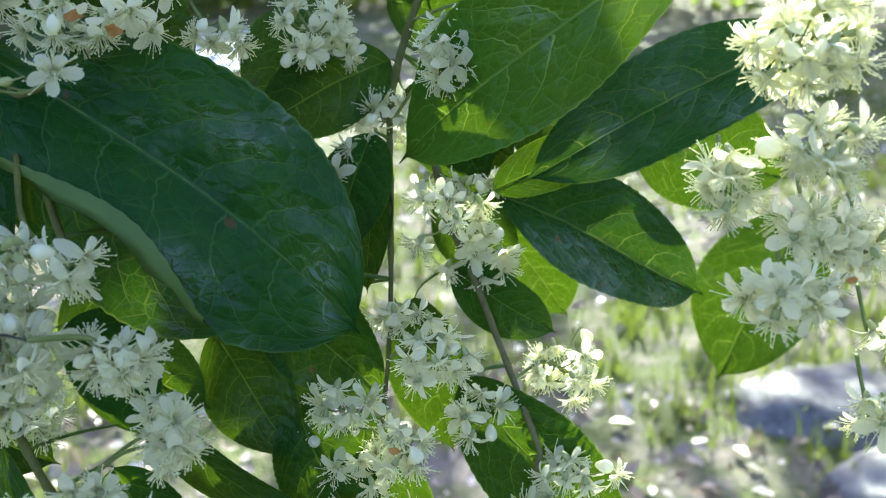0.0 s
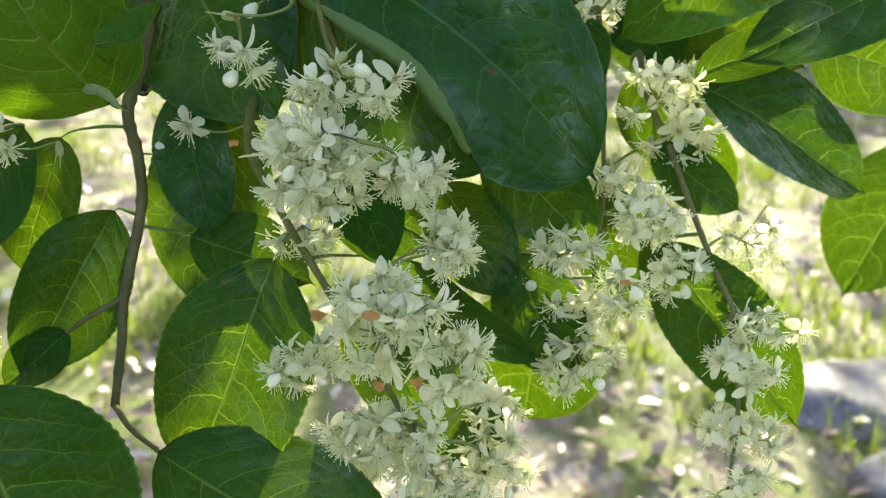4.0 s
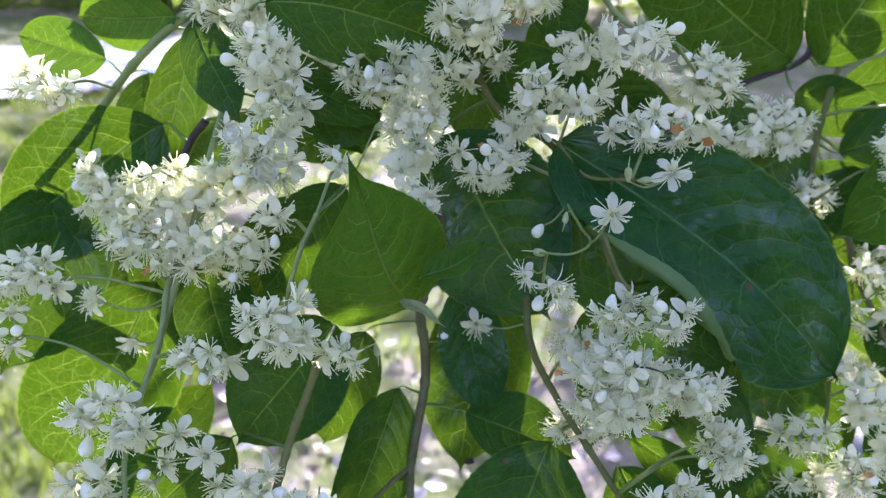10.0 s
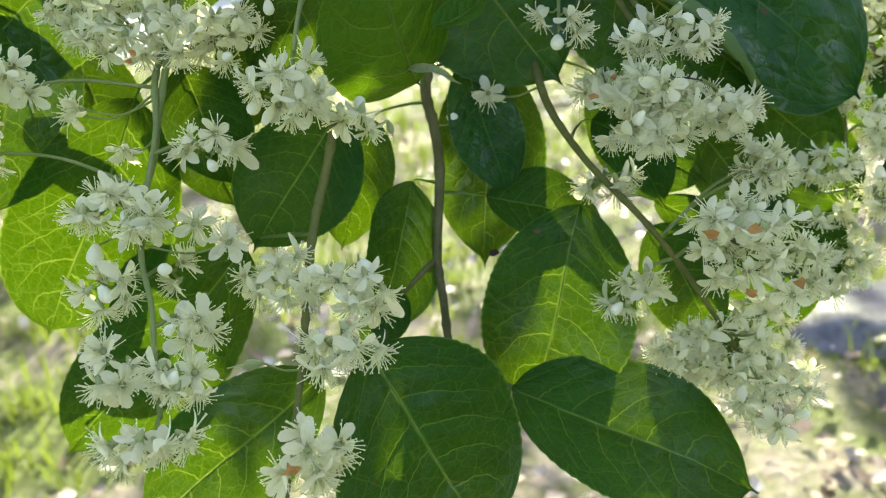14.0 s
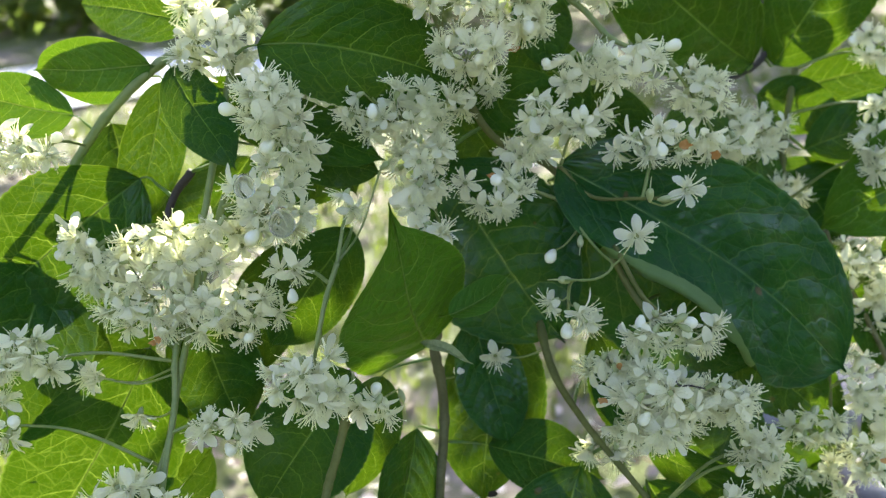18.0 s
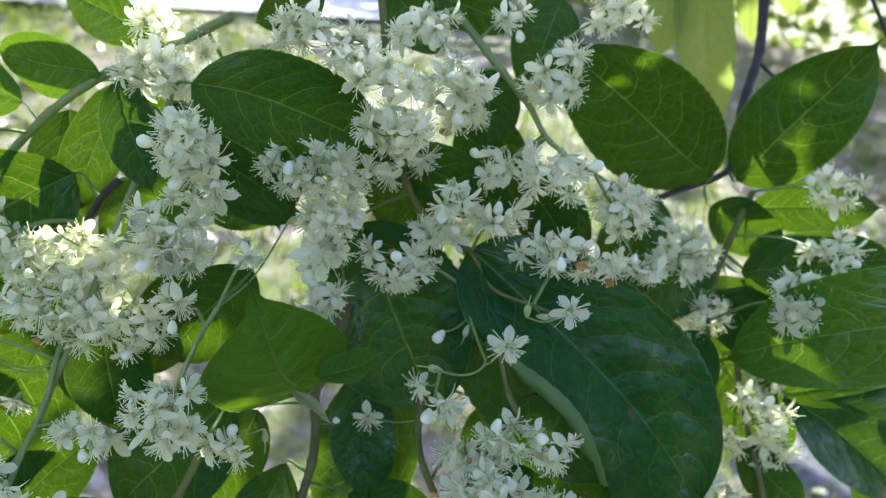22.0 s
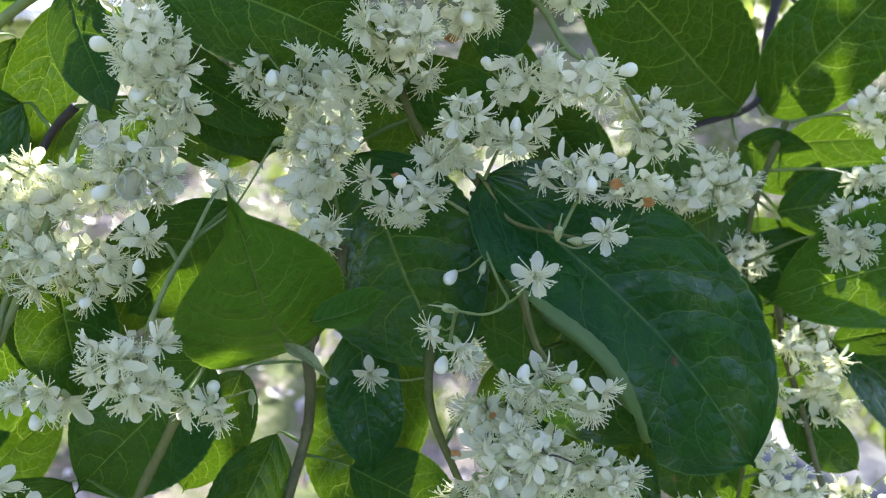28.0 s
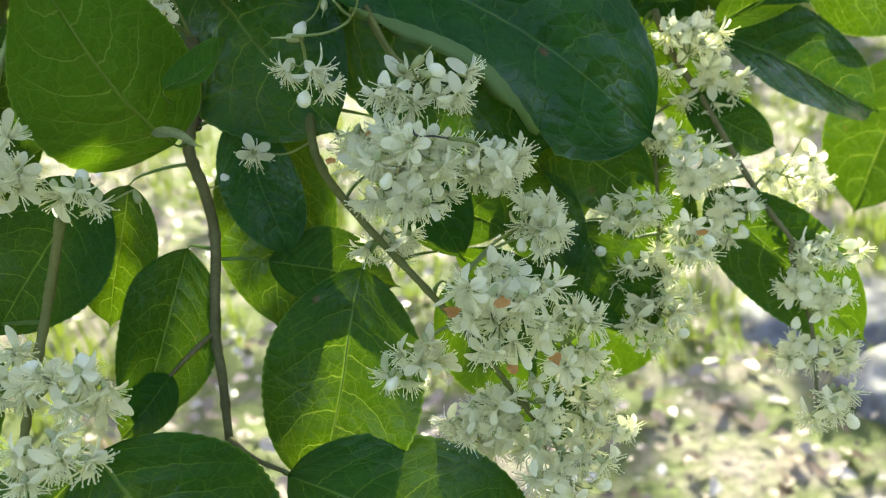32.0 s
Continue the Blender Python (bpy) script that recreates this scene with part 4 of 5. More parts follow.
# leaves of the hanging twig
leaf("twig", (-11.59, 18.24, -3.66), (-8.35, 18.0, -4.7), 2.05, turn=-10, fold=0.2, peak=0.4, blunt=0.75)
leaf("twig", (-13.56, 18.25, -3.16), (-14.75, 16.3, -7.25), 2.7, turn=-25, fold=(0.1, 0.5), bend=0.05, peak=0.5, blunt=0.8, sharp=0.8, label="narrow leaf folded along its midrib")
leaf("twig", (-13.92, 16.85, -6.08), (-15.05, 16.2, -7.35), 1.25, turn=-10, fold=0.3, label="small dark leaf at the end of a side twig")
leaf("twig", (-11.95, 18.10, -0.05), (-11.0, 18.10, -3.68), 1.95, turn=0, fold=0.12, peak=0.5, blunt=0.56, sharp=0.6, mat=WET_LEAF, label="oval leaf with a wet gloss along its midrib")
leaf("twig", (-11.30, 18.9, 0.10), (-11.69, 19.35, -5.75), 3.2, turn=0, fold=0.1, peak=0.46, blunt=0.6, sharp=0.8, label="sunlit leaf with a dark spot near its tip")
leaf("twig", (-9.21, 17.10, -4.06), (-10.80, 16.84, -9.40), 4.0, turn=5, bend=0.03, fold=0.06, peak=0.55, blunt=0.66, sharp=0.55, label="sunlit green leaf half in shade")
leaf("twig", (-14.64, 13.75, -6.98), (-12.19, 14.78, -11.94), 4.74, turn=0, bend=0.05, peak=0.45, sharp=0.65, label="large sunlit green leaf")
leaf("twig", (-11.33, 16.02, -8.52), (-5.36, 15.81, -11.51), 3.64, turn=-5, bend=0.05, peak=0.48, sharp=0.63, label="large sunlit green leaf")

# leaves of the left branch
leaf("left", (-16.08, 16.16, -7.97), (-21.75, 17.88, -12.54), 3.34, turn=0, bend=0.03)
leaf("left", (-20.60, 17.2, -0.60), (-25.0, 20.4, -7.10), 4.3, turn=0, fold=0.08, peak=0.5, sharp=0.62, label="yellow-green leaf with light shining through")
leaf("left", (-17.84, 16.50, -4.63), (-24.05, 18.91, -10.40), 3.43, turn=-10, label="yellow-green leaf with light shining through")
leaf("left", (-15.35, 17.06, -1.30), (-17.60, 16.20, -4.75), 3.1, turn=10, fold=0.1, peak=0.5, blunt=0.55, sharp=0.7, label="dark green leaf below a bunch of flowers")
leaf("left", (-14.48, 17.19, -1.50), (-15.60, 17.88, -4.94), 1.89, turn=0)
leaf("left", (-20.83, 17.39, 3.93), (-25.55, 17.53, 0.35), 3.77, turn=0)
leaf("left", (-23.28, 17.88, 2.19), (-25.02, 17.19, -3.62), 3.63, turn=5)
# the next two carry sunlight in their lighter colour
leaf("left", (-20.17, 16.29, 6.72), (-23.52, 17.19, 6.85), 1.75, turn=-10, mat=UNDER_AND_LIT_LEAF)
leaf("left", (-22.35, 16.84, 5.57), (-25.26, 17.19, 6.22), 1.68, mat=UNDER_AND_LIT_LEAF)
leaf("left", (-19.39, 17.19, 8.11), (-23.09, 19.25, 9.26), 1.57)
leaf("left", (-19.63, 16.16, 6.63), (-17.86, 15.47, 3.87), 1.57, turn=20)
leaf("left", (-19.01, 16.50, 6.25), (-14.14, 16.22, 4.12), 1.69, turn=20, label="grey-green leaf with a dull sheen")
leaf("left", (-16.88, 17.19, 4.56), (-14.34, 17.19, 3.93), 1.35)
leaf("left", (-20.33, 17.88, 6.64), (-21.27, 18.56, 2.63), 1.73)
leaf("left", (-15.15, 16.16, 2.43), (-17.49, 17.19, -0.71), 2.25, turn=0)
leaf("left", (-19.32, 17.19, 0.17), (-18.37, 17.88, -3.05), 2.34)

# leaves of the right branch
leaf("right", (4.73, 15.13, 5.71), (-1.08, 20.28, 2.10), 3.3, turn=0, bend=0.05, fold=0.12, bow=0.03, peak=0.5, sharp=0.65, mat=LIT_WET_LEAF, label="broad wet leaf, sky light put into its lighter green")
leaf("right", (8.35, 18.56, 4.85), (1.83, 19.59, 1.56), 2.84, turn=15, mat=WET_LEAF, label="dark wet leaf")
leaf("right", (1.40, 21.31, 1.48), (7.39, 23.38, -1.27), 3.27, turn=-30, fold=0.6, mat=WET_LEAF, label="leaf folded along its midrib, half in shade")
leaf("right", (12.89, 29.56, 1.24), (10.26, 30.94, -4.94), 4.46, turn=0, label="yellow-green leaf with light shining through")
leaf("right", (5.37, 23.38, 3.24), (9.77, 23.38, 2.00), 3.23)
leaf("right", (-1.42, 22.00, 5.07), (-4.86, 20.62, 2.98), 2.34, turn=0)
leaf("right", (-1.82, 20.62, 2.91), (-2.61, 19.59, -0.39), 2.07)
leaf("right", (-1.75, 20.62, 1.99), (-1.83, 19.94, -1.08), 1.25)
leaf("right", (-1.58, 23.03, 6.98), (1.03, 22.34, 6.17), 2.00, turn=10)
leaf("right", (-0.29, 22.34, 5.00), (4.31, 21.31, 6.54), 2.36)
leaf("right", (1.25, 20.62, 1.48), (4.42, 19.94, 2.83), 1.37)

# leaves behind
leaf("far", (-1.85, 22.69, 7.97), (-8.49, 17.53, 10.29), 3.82, turn=0, label="sunlit green leaf")
leaf("far", (-0.64, 23.72, 8.16), (1.57, 19.94, 12.86), 3.27, turn=0, label="sunlit green leaf")
leaf("far", (0.18, 24.06, 7.40), (4.15, 22.69, 8.14), 1.83)
leaf("far", (-2.87, 27.50, 18.11), (-0.59, 27.50, 10.19), 2.32, mat=PALE_LEAF, label="pale green leaf hanging straight down")
leaf("far", (-3.49, 28.19, 16.87), (-3.29, 28.19, 12.88), 1.72, mat=PALE_LEAF, label="pale green leaf hanging straight down")
leaf("far", (-0.18, 28.88, 17.40), (0.49, 28.88, 14.34), 1.10, mat=PALE_LEAF, label="pale green leaf hanging straight down")
leaf("far", (1.31, 28.88, 17.97), (1.84, 28.88, 15.75), 1.06, mat=PALE_LEAF, label="pale green leaf hanging straight down")

# leaves of the low branch
leaf("low", (1.37, 24.75, 1.29), (4.06, 26.81, -2.19), 2.65)
leaf("low", (0.23, 20.62, -0.55), (2.90, 21.04, -2.15), 1.57)
leaf("low", (-2.80, 21.31, -1.33), (-4.73, 20.97, -4.33), 2.32)
leaf("low", (-6.84, 18.91, -4.07), (-2.52, 18.70, -6.41), 1.63, turn=40)
leaf("low", (-2.16, 23.38, -4.72), (-2.53, 24.75, -9.33), 4.55)
leaf("low", (0.49, 20.28, -3.19), (4.65, 20.28, -8.01), 2.83)

# leaves deep among the blossoms
leaf("left", (-16.90, 18.91, 6.85), (-15.12, 18.56, 3.42), 2.36)
leaf("left", (-18.12, 18.56, 4.58), (-20.36, 18.91, 1.75), 2.20)
leaf("left", (-22.20, 19.25, 5.74), (-21.22, 19.25, 2.07), 2.42)
leaf("left", (-17.08, 17.88, 2.14), (-18.32, 18.56, -1.67), 2.00)
leaf("left", (-20.24, 18.91, 0.13), (-18.59, 19.25, -3.67), 2.40)
leaf("left", (-23.04, 19.25, 1.32), (-21.70, 19.25, -2.57), 2.42)
leaf("main", (-15.22, 18.56, 5.03), (-17.38, 18.56, 3.32), 1.88)
leaf("main", (-12.82, 19.25, 6.93), (-10.52, 18.91, 3.68), 2.40)
leaf("main", (-10.26, 19.25, 8.19), (-8.48, 19.25, 4.96), 2.25)
leaf("main", (-8.11, 20.62, 6.62), (-5.93, 19.94, 4.03), 2.19)
leaf("main", (-14.22, 19.25, 8.06), (-15.36, 19.25, 5.00), 2.25)
leaf("right", (-3.56, 22.69, 6.93), (-4.80, 21.31, 3.40), 2.34)
leaf("right", (-0.38, 23.38, 4.76), (1.22, 22.69, 1.66), 2.62)
leaf("right", (0.06, 23.38, 1.98), (1.97, 22.69, -0.80), 2.43)
leaf("low", (-4.32, 19.25, -0.60), (-1.32, 19.25, -3.52), 2.42)
leaf("low", (-8.27, 18.91, -0.49), (-6.61, 18.56, -4.33), 2.20)
leaf("low", (-5.45, 19.59, -1.96), (-3.41, 19.25, -4.88), 2.27)
leaf("main", (-13.70, 19.94, 11.49), (-11.32, 19.25, 9.60), 1.72)
leaf("main", (-8.20, 20.62, 12.30), (-8.89, 19.94, 8.99), 2.10)
leaf("right", (-1.10, 23.38, 4.49), (2.09, 22.69, 2.33), 2.34)
leaf("right", (1.90, 24.06, 4.32), (5.08, 22.69, 2.25), 2.56)
leaf("low", (-5.41, 18.91, 0.45), (-2.01, 18.56, -0.96), 2.31)
leaf("low", (-8.53, 18.56, -1.74), (-5.32, 18.91, -3.68), 2.31)
leaf("low", (-7.17, 17.88, -4.75), (-5.35, 18.56, -8.15), 2.40)
leaf("low", (-3.45, 19.25, -3.67), (-1.78, 19.25, -6.98), 2.36)
leaf("low", (-0.80, 22.69, -1.34), (0.31, 22.69, -5.61), 2.32)
leaf("low", (-5.06, 22.00, -6.97), (-3.67, 21.31, -10.29), 2.38)
leaf("left", (-22.34, 19.25, -7.37), (-19.64, 19.94, -3.72), 2.39)

# single flowers
flower("main", (-8.32, 14.30, 2.04), (-0.1, -0.9, -0.5), 1.05, 1, 0.3)
stalk_to("main", (-8.32, 14.40, 2.04))
flower("main", (-6.94, 14.71, 3.14), (0.3, -0.9, 0.1), 1.0, 2, 1.0)
stalk_to("main", (-6.94, 14.81, 3.14))
flower("main", (-11.43, 17.19, -1.03), (0, -0.8, -0.5), 1.0, 3, 0.5)
stalk_to("main", (-11.43, 17.29, -1.03))
bud("main", (-9.87, 16.71, 1.73), (-0.5, -0.4, -0.8), 1.0)
stalk_to("main", (-9.87, 16.71, 1.73))
bud("main", (-12.19, 18.01, -1.52), (-0.9, -0.4, 0), 1.0)
stalk_to("main", (-12.19, 18.01, -1.52))
bud("main", (-7.04, 15.61, 6.79), (0.8, -0.4, 0.3), 1.0)
stalk_to("main", (-7.04, 15.61, 6.79))
flower("left", (-20.36, 15.54, -2.05), (0, -0.6, -0.8), 1.0, 4, 0.0)
stalk_to("left", (-20.36, 15.64, -2.05))
flower("left", (-21.68, 15.81, -1.10), (-0.4, -0.9, 0), 1.0, 5, 0.0)
stalk_to("left", (-21.68, 15.91, -1.10))
flower("left", (-18.25, 13.75, -3.94), (0.3, -0.9, 0.1), 1.05, 6, 0.0)
stalk_to("left", (-18.25, 13.85, -3.94))
flower("left", (-17.54, 13.75, -4.41), (0.4, -0.8, 0.3), 1.05, 7, 0.0)
stalk_to("left", (-17.54, 13.85, -4.41))
flower("left", (-21.24, 15.13, -1.06), (-0.6, -0.7, 0.1), 1.0, 8, 0.0)
stalk_to("left", (-21.24, 15.23, -1.06))
flower("right", (-2.58, 19.94, 1.82), (-0.5, -0.7, -0.3), 1.0, 1, 0.0)
stalk_to("right", (-2.58, 20.04, 1.82))
bud("right", (-0.54, 21.93, 1.79), (0, -0.3, -1), 1.0)
stalk_to("right", (-0.54, 21.93, 1.79))
bud("right", (5.79, 14.23, 1.69), (-0.9, -0.3, 0.2), 1.2)
stalk_to("right", (5.79, 14.23, 1.69))
bud("left", (-20.57, 13.96, -4.32), (0, -0.4, -1), 1.2)
stalk_to("left", (-20.57, 13.96, -4.32))

# flower bunches
cluster("left", (-16.87, 14.16, 5.22), (0.78, 0.57, 0.66), 13, 1.0, 1, seed=1)
cluster("left", (-16.42, 14.44, 4.18), (0.60, 0.47, 0.54), 7, 1.0, 1, seed=2)
cluster("left", (-18.37, 15.81, 6.93), (1.00, 0.60, 0.52), 10, 1.0, 1, seed=3)
cluster("main", (-13.88, 15.54, 5.29), (1.46, 0.75, 0.58), 19, 1.0, 1, seed=4)
cluster("main", (-13.30, 16.02, 3.71), (0.66, 0.75, 1.29), 16, 1.0, 1, seed=5)
cluster("left", (-17.13, 14.44, 2.88), (1.18, 0.72, 0.67), 15, 1.0, 1, seed=6)
cluster("left", (-19.01, 15.47, 2.04), (1.79, 0.75, 0.71), 23, 1.0, 1, seed=7)
cluster("left", (-19.89, 15.13, 0.93), (1.09, 0.75, 1.03), 18, 1.0, 1, seed=8)
cluster("left", (-18.04, 15.13, 0.48), (1.23, 0.75, 0.76), 17, 1.0, 1, seed=9)
cluster("left", (-16.41, 14.44, 1.27), (0.41, 0.35, 0.35), 2, 1.0, 1, seed=10)
cluster("left", (-15.95, 13.75, -1.13), (0.89, 0.65, 0.76), 13, 1.0, 1, seed=11)
cluster("left", (-14.55, 14.44, -1.80), (0.48, 0.36, 0.35), 3, 1.0, 1, seed=12)
cluster("left", (-21.87, 15.81, 2.01), (0.45, 0.43, 0.59), 3, 1.0, 1, seed=13)
cluster("left", (-17.99, 14.37, -2.25), (0.67, 0.45, 0.41), 5, 1.0, 1, seed=14)
cluster("left", (-20.19, 13.41, -3.43), (0.60, 0.43, 0.43), 6, 1.0, 1, seed=15)
cluster("left", (-19.26, 13.20, -3.78), (0.48, 0.39, 0.42), 5, 1.0, 1, seed=16)
cluster("left", (-20.16, 13.41, -5.36), (0.49, 0.39, 0.43), 5, 1.0, 1, seed=17)
cluster("left", (-18.83, 13.89, -5.08), (0.32, 0.35, 0.38), 2, 1.0, 1, seed=18)
cluster("left", (-18.26, 13.06, -6.08), (0.47, 0.36, 0.36), 5, 1.0, 1, seed=19)
cluster("left", (-19.86, 12.51, -6.93), (0.51, 0.43, 0.51), 6, 1.0, 1, seed=20)
cluster("left", (-18.33, 12.24, -7.10), (0.56, 0.40, 0.39), 5, 1.0, 1, seed=21)
cluster("left", (-18.65, 11.14, -8.15), (0.76, 0.44, 0.31), 8, 1.0, 1, seed=22)
cluster("left", (-15.76, 11.82, -8.75), (0.64, 0.52, 0.64), 9, 1.0, 1, seed=23)
cluster("left", (-16.52, 14.09, -5.32), (0.81, 0.53, 0.51), 8, 1.0, 1, seed=24)
cluster("left", (-15.51, 13.75, -5.42), (0.44, 0.38, 0.44), 2, 1.0, 1, seed=25)
cluster("left", (-14.66, 13.54, -5.52), (0.61, 0.48, 0.55), 7, 1.0, 1, seed=26)
cluster("left", (-15.08, 12.86, -6.85), (0.75, 0.52, 0.52), 8, 1.0, 1, seed=27)
cluster("left", (-22.80, 14.44, -0.58), (0.77, 0.57, 0.65), 9, 1.0, 1, seed=28)
cluster("left", (-23.13, 14.44, -1.92), (0.46, 0.39, 0.46), 3, 1.0, 1, seed=29)
cluster("left", (-22.21, 13.75, 4.24), (0.82, 0.53, 0.49), 6, 1.0, 1, seed=30)
cluster("left", (-21.54, 15.13, 1.98), (0.46, 0.42, 0.53), 3, 1.0, 1, seed=31)
cluster("low", (-8.09, 15.88, -6.27), (0.77, 0.56, 0.64), 7, 1.0, 1, seed=32)
cluster("low", (-6.25, 14.09, -5.04), (1.18, 0.75, 0.94), 23, 1.0, 1, seed=33)
cluster("low", (-4.83, 14.44, -5.92), (0.65, 0.52, 0.65), 8, 1.0, 1, seed=34)
cluster("low", (-6.78, 16.84, -8.14), (0.67, 0.57, 0.74), 8, 1.0, 1, seed=35)
cluster("low", (-5.63, 16.36, -7.77), (0.86, 0.63, 0.72), 8, 1.0, 1, seed=36)
cluster("low", (-4.87, 15.81, -9.38), (0.97, 0.63, 0.64), 9, 1.0, 1, seed=37)
cluster("low", (-7.99, 14.58, -2.01), (1.28, 0.75, 0.84), 17, 1.0, 1, seed=38)
cluster("low", (-5.89, 15.13, -2.00), (0.67, 0.47, 0.48), 6, 1.0, 1, seed=39)
cluster("low", (-5.33, 15.13, -3.53), (0.67, 0.54, 0.67), 6, 1.0, 1, seed=40)
cluster("low", (-8.46, 16.98, -3.47), (0.61, 0.42, 0.40), 5, 1.0, 1, seed=41)
cluster("low", (-2.20, 18.22, -3.46), (0.64, 0.45, 0.44), 6, 1.0, 1, seed=42)
cluster("low", (-1.77, 18.70, -5.80), (0.94, 0.75, 1.21), 16, 1.0, 1, seed=43)
cluster("low", (-0.87, 17.88, -4.34), (0.50, 0.39, 0.43), 6, 1.0, 1, seed=44)
cluster("low", (-0.33, 18.84, -2.52), (0.87, 0.61, 0.66), 9, 1.0, 1, seed=45)
cluster("low", (-0.86, 19.25, -1.46), (0.75, 0.47, 0.40), 5, 1.0, 1, seed=46)
cluster("low", (0.95, 19.46, -3.97), (0.54, 0.48, 0.62), 5, 1.0, 1, seed=47)
cluster("low", (3.03, 20.62, -2.90), (0.81, 0.69, 0.96), 9, 1.0, 1, seed=48)
cluster("low", (3.02, 19.11, -5.24), (0.96, 0.59, 0.53), 8, 1.0, 1, seed=49)
cluster("low", (2.30, 18.63, -6.31), (0.93, 0.58, 0.52), 7, 1.0, 1, seed=50)
cluster("low", (2.79, 19.25, -7.89), (1.25, 0.65, 0.40), 8, 1.0, 1, seed=51)
cluster("low", (2.34, 18.22, -9.02), (0.84, 0.54, 0.51), 7, 1.0, 1, seed=52)
cluster("low", (-3.63, 18.56, -8.88), (0.86, 0.65, 0.79), 10, 1.0, 1, seed=53)
cluster("low", (-3.68, 19.25, -7.50), (0.82, 0.57, 0.61), 7, 1.0, 1, seed=54)
cluster("low", (-6.75, 16.50, -8.01), (0.82, 0.58, 0.64), 9, 1.0, 1, seed=55)
cluster("low", (-5.31, 16.50, -8.59), (0.76, 0.52, 0.51), 8, 1.0, 1, seed=56)
cluster("low", (-2.89, 19.59, -4.79), (0.55, 0.53, 0.77), 6, 1.0, 1, seed=57)
cluster("right", (0.91, 20.62, -0.10), (1.03, 0.66, 0.66), 9, 1.0, 1, seed=58)
cluster("right", (0.70, 20.97, 1.46), (0.67, 0.46, 0.44), 5, 1.0, 1, seed=59)
cluster("right", (-2.01, 20.62, 2.23), (0.35, 0.37, 0.51), 3, 1.0, 1, seed=60)
cluster("main", (-9.77, 15.13, 0.25), (0.50, 0.42, 0.50), 3, 1.0, 1, seed=61)
cluster("main", (-7.87, 14.85, -0.29), (0.55, 0.41, 0.42), 5, 1.0, 1, seed=62)
cluster("main", (-6.68, 14.78, -0.22), (0.49, 0.39, 0.42), 5, 1.0, 1, seed=63)
cluster("main", (-7.79, 14.44, -1.96), (0.99, 0.72, 0.86), 16, 1.0, 1, seed=64)
cluster("main", (-5.78, 15.13, -2.06), (0.70, 0.51, 0.56), 6, 1.0, 1, seed=65)
cluster("main", (-8.47, 15.81, -1.18), (0.93, 0.48, 0.24), 6, 1.0, 1, seed=66)
cluster("main", (-5.08, 15.47, -3.23), (0.51, 0.45, 0.58), 5, 1.0, 1, seed=67)
cluster("main", (-12.11, 15.13, 6.70), (0.83, 0.56, 0.56), 10, 1.0, 1, seed=68)
cluster("main", (-10.67, 15.81, 7.61), (0.72, 0.43, 0.31), 6, 1.0, 1, seed=69)
cluster("main", (-9.19, 16.43, 6.42), (0.75, 0.52, 0.54), 6, 1.0, 1, seed=70)
cluster("main", (-7.71, 15.81, 6.51), (0.79, 0.55, 0.59), 7, 1.0, 1, seed=71)
cluster("main", (-5.77, 17.19, 6.09), (0.85, 0.62, 0.71), 9, 1.0, 1, seed=72)
cluster("main", (-10.42, 15.88, 5.22), (0.38, 0.46, 0.73), 5, 1.0, 1, seed=73)
cluster("main", (-9.14, 16.29, 5.09), (0.53, 0.39, 0.39), 5, 1.0, 1, seed=74)
cluster("main", (-11.33, 16.50, 3.30), (0.97, 0.67, 0.75), 8, 1.0, 1, seed=75)
cluster("main", (-10.52, 16.50, 4.28), (0.61, 0.40, 0.33), 5, 1.0, 1, seed=76)
cluster("main", (-11.96, 17.19, 6.08), (0.78, 0.57, 0.63), 7, 1.0, 1, seed=77)
cluster("main", (-7.04, 16.09, 4.42), (1.36, 0.68, 0.39), 11, 1.0, 1, seed=78)
cluster("main", (-4.83, 17.53, 4.49), (0.65, 0.44, 0.42), 5, 1.0, 1, seed=79)
cluster("right", (-3.16, 19.59, 5.25), (0.88, 0.69, 0.88), 8, 1.0, 1, seed=80)
cluster("left", (-18.61, 16.91, 8.15), (0.94, 0.65, 0.71), 9, 1.0, 1, seed=81)
cluster("main", (-14.42, 15.67, 8.82), (1.30, 0.73, 0.60), 13, 1.0, 1, seed=82)
cluster("main", (-11.92, 16.50, 9.69), (0.84, 0.58, 0.63), 9, 1.0, 1, seed=83)
cluster("main", (-12.69, 14.51, 7.87), (0.95, 0.55, 0.43), 7, 1.0, 1, seed=84)
cluster("main", (-10.71, 15.33, 8.14), (0.86, 0.62, 0.72), 8, 1.0, 1, seed=85)
cluster("main", (-8.21, 17.19, 9.21), (0.72, 0.60, 0.80), 8, 1.0, 1, seed=86)
cluster("main", (-6.86, 17.88, 11.61), (1.14, 0.70, 0.67), 9, 1.0, 1, seed=87)
cluster("main", (-9.75, 17.19, 10.52), (0.50, 0.39, 0.42), 3, 1.0, 1, seed=88)
cluster("right", (-2.84, 20.62, 5.07), (0.85, 0.55, 0.51), 6, 1.0, 1, seed=89)
cluster("right", (1.82, 21.31, 8.14), (0.88, 0.62, 0.70), 7, 1.0, 1, seed=90)
cluster("right", (1.52, 19.94, 6.14), (0.74, 0.53, 0.58), 5, 1.0, 1, seed=91)
cluster("right", (0.13, 19.59, 0.68), (0.98, 0.73, 0.90), 8, 1.0, 1, seed=92)
cluster("right", (0.20, 18.43, 4.50), (0.66, 0.60, 0.85), 14, 1.0, 1, seed=93)
cluster("right", (6.30, 14.23, 3.52), (0.92, 0.67, 0.78), 21, 1.0, 1, seed=94)
cluster("right", (6.54, 14.23, 1.72), (0.73, 0.49, 0.49), 11, 1.0, 1, seed=95)
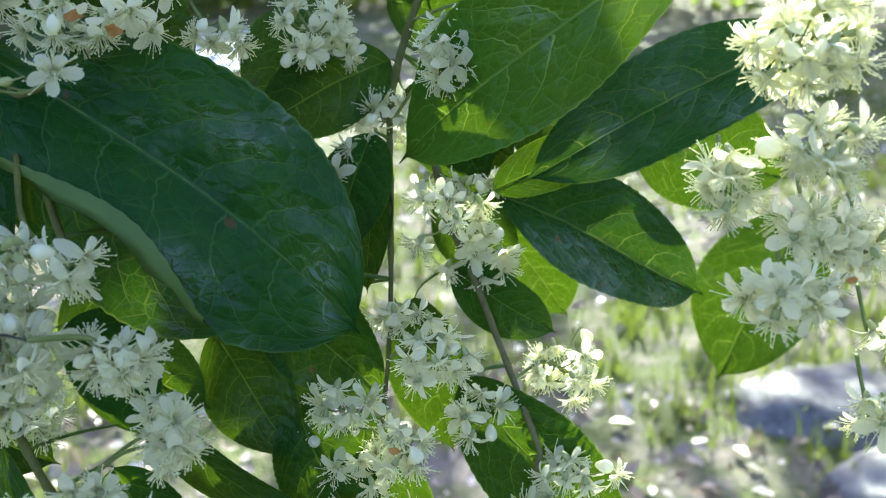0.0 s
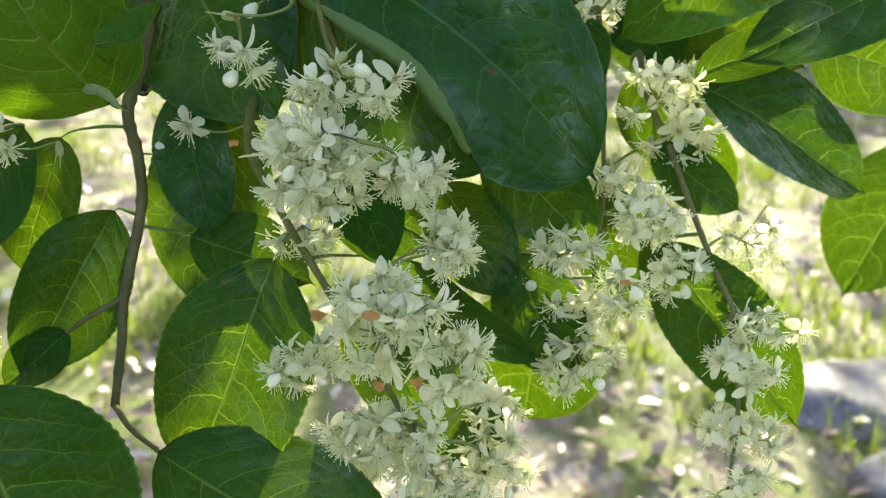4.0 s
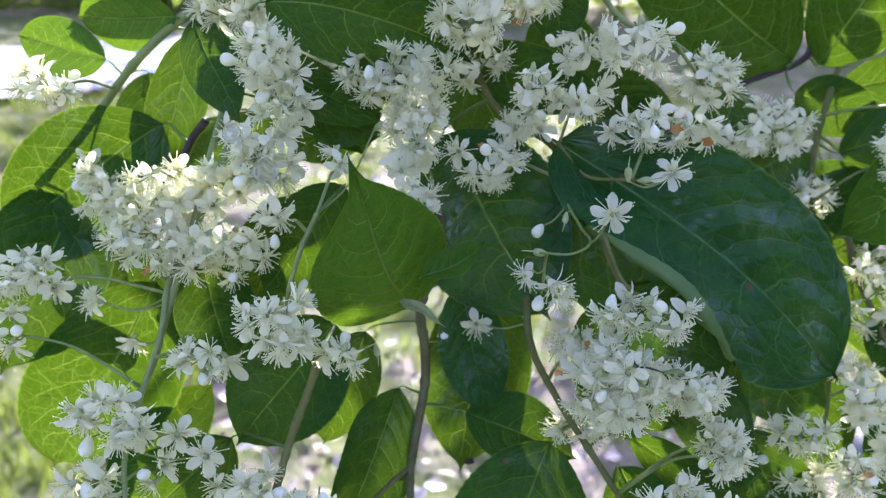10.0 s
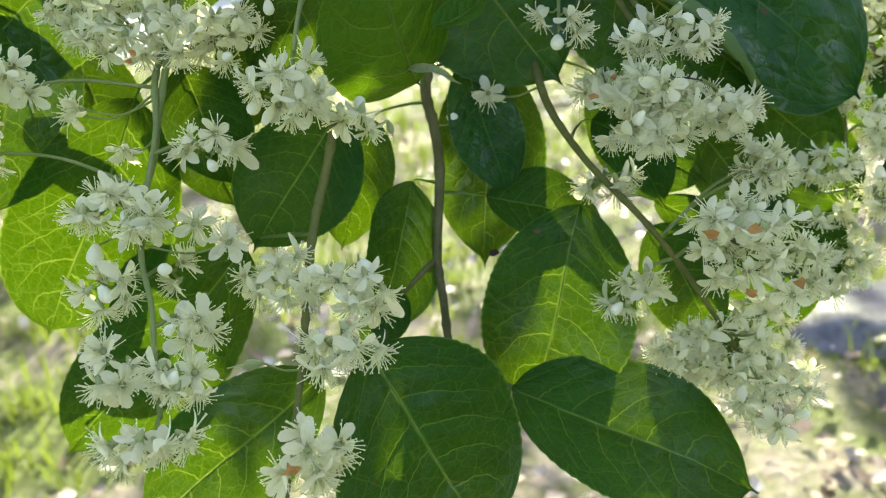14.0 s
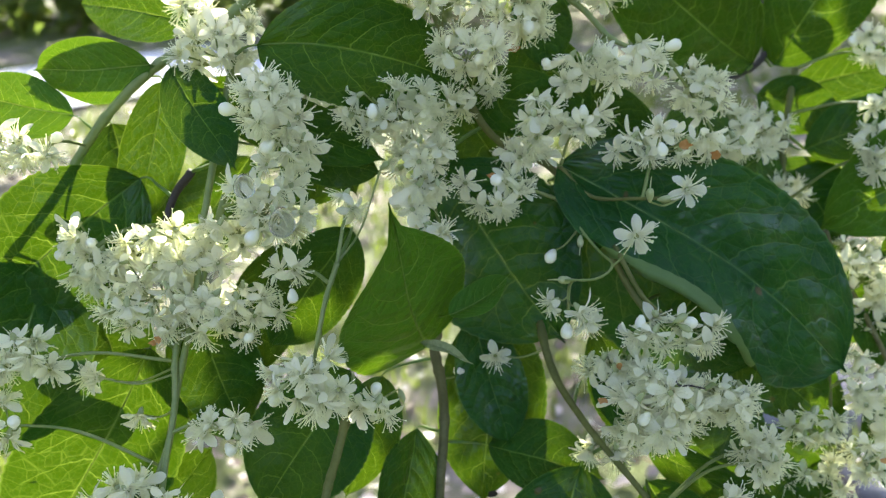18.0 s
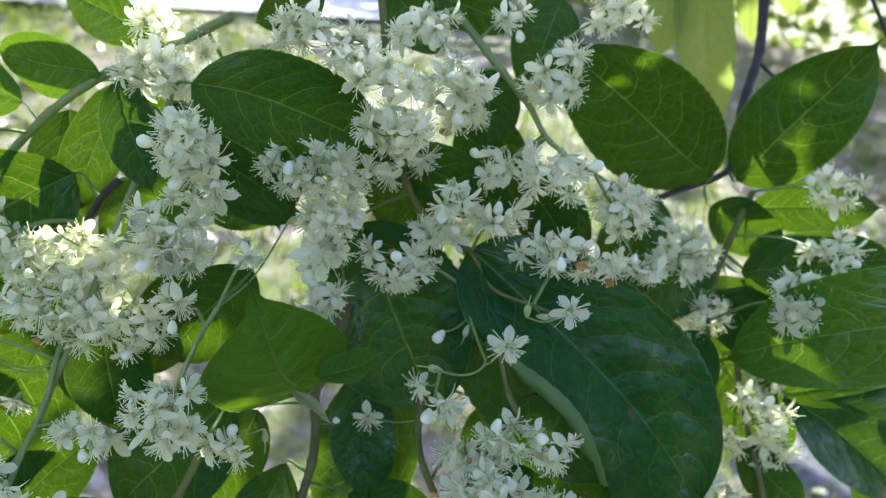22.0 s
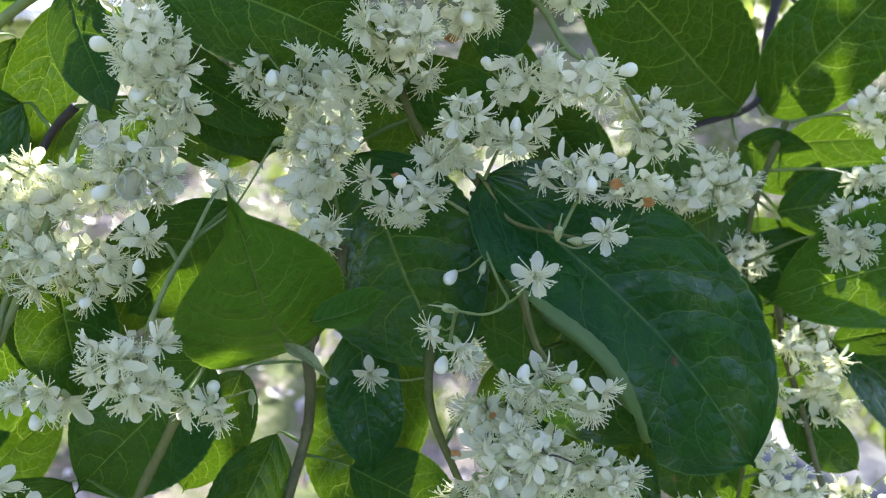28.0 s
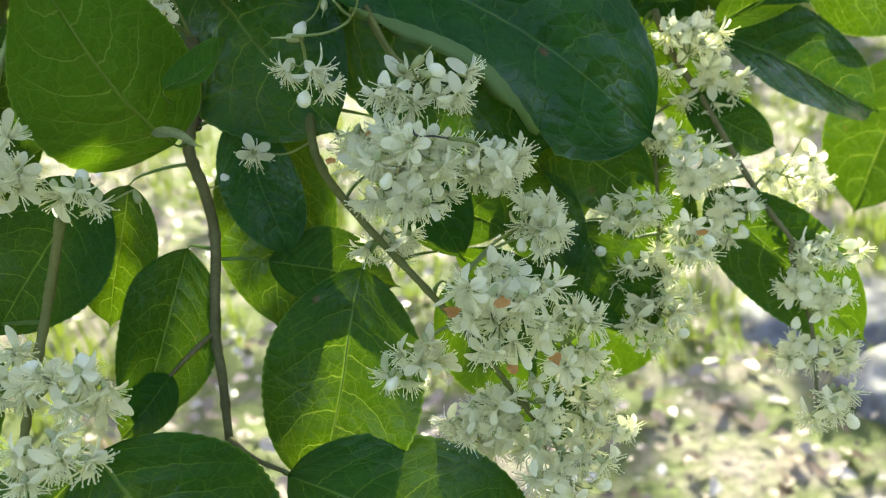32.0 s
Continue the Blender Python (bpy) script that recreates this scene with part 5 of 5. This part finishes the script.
cluster("right", (5.25, 15.13, 1.20), (0.42, 0.42, 0.57), 7, 1.0, 1, seed=96)
cluster("right", (6.80, 15.13, 0.37), (0.63, 0.44, 0.42), 9, 1.0, 1, seed=97)
cluster("right", (7.78, 15.13, 0.11), (0.42, 0.40, 0.52), 7, 1.0, 1, seed=98)
cluster("right", (6.04, 14.30, -0.87), (0.78, 0.48, 0.39), 13, 1.0, 1, seed=99)
cluster("right", (7.94, 15.13, -3.05), (0.37, 0.35, 0.37), 5, 1.0, 1, seed=100)
cluster("right", (8.30, 15.81, -1.72), (0.25, 0.35, 0.23), 2, 1.0, 1, seed=101)
cluster("right", (-1.52, 21.31, 3.45), (0.85, 0.56, 0.56), 8, 1.0, 1, seed=102)
cluster("left", (-16.88, 16.84, 6.11), (0.77, 0.51, 0.48), 6, 1.0, 1, seed=103)
cluster("left", (-15.41, 16.50, 5.77), (0.61, 0.45, 0.47), 5, 1.0, 1, seed=104)
cluster("left", (-21.93, 17.19, 1.54), (0.78, 0.62, 0.78), 7, 1.0, 1, seed=105)
cluster("main", (-13.12, 15.80, 1.95), (0.36, 0.35, 0.62), 6, 1.0, 0, seed=106)
cluster("left", (-15.10, 14.80, 3.05), (0.40, 0.30, 0.30), 3, 1.0, 0, seed=107)

# withered petals
withered("low", (-6.35, 12.72, -4.75), 0.44, 3)
withered("low", (-5.46, 12.72, -5.95), 0.44, 4)
withered("low", (-7.31, 12.51, -4.79), 0.44, 5)
withered("low", (-6.22, 13.41, -6.19), 0.41, 6)
withered("low", (-0.97, 16.84, -4.12), 0.43, 7)
withered("main", (-6.79, 15.13, 4.27), 0.48, 8)
withered("main", (-11.58, 15.67, 3.65), 0.33, 9)
withered("left", (-19.45, 14.09, -0.09), 0.28, 10)
withered("main", (-10.85, 16.16, 7.01), 0.51, 11)
withered("left", (-15.92, 11.00, -8.72), 0.50, 12)
withered("low", (6.82, 13.75, -0.53), 0.26, 13)
withered("main", (-8.59, 15.13, -1.13), 0.29, 14)
withered("left", (-19.67, 14.44, -0.17), 0.27, 15)
withered("low", (-9.34, 13.75, -1.71), 0.31, 16)
withered("main", (-6.05, 15.13, 4.03), 0.41, 17)

# spent flowers at the ends of their stalks
spent("main", (-9.92, 14.93, 1.02), (-0.9, -0.3, 0.1), 1.1)
spent("main", (-9.29, 16.03, 1.95), (-0.1, -0.4, -0.9), 0.9)
spent("main", (-8.04, 14.02, 2.99), (-0.1, -0.5, 0.8), 1.0)
spent("main", (-14.23, 15.40, 3.94), (0.6, -0.4, 0.5), 0.9)
spent("left", (-13.96, 16.11, -1.87), (0.3, -0.2, -0.9), 1.0)
spent("left", (-17.06, 13.14, -7.03), (-0.95, -0.2, 0.0), 1.2)
spent("main", (-7.39, 14.00, 0.10), (0.7, -0.4, 0.5), 1.0)
spent("main", (-7.72, 14.90, 0.14), (-0.3, -0.7, 0.3), 1.0)
spent("main", (-7.26, 14.11, -0.15), (0.6, -0.5, -0.4), 0.9)
spent("main", (-7.60, 14.30, 2.90), (0.9, -0.3, 0.1), 0.9)

# drops of water and dead spots
drop("left", (-16.47, 13.40, 2.46), 0.62)
drop("left", (-17.24, 13.20, 3.27), 0.50)
drop("twig", (-11.10, 17.93, -4.36), 0.12)
blemish("left", (-24.20, 18.75, -3.94), 0.20)
blemish("twig", (-11.40, 19.10, -5.30), 0.30)
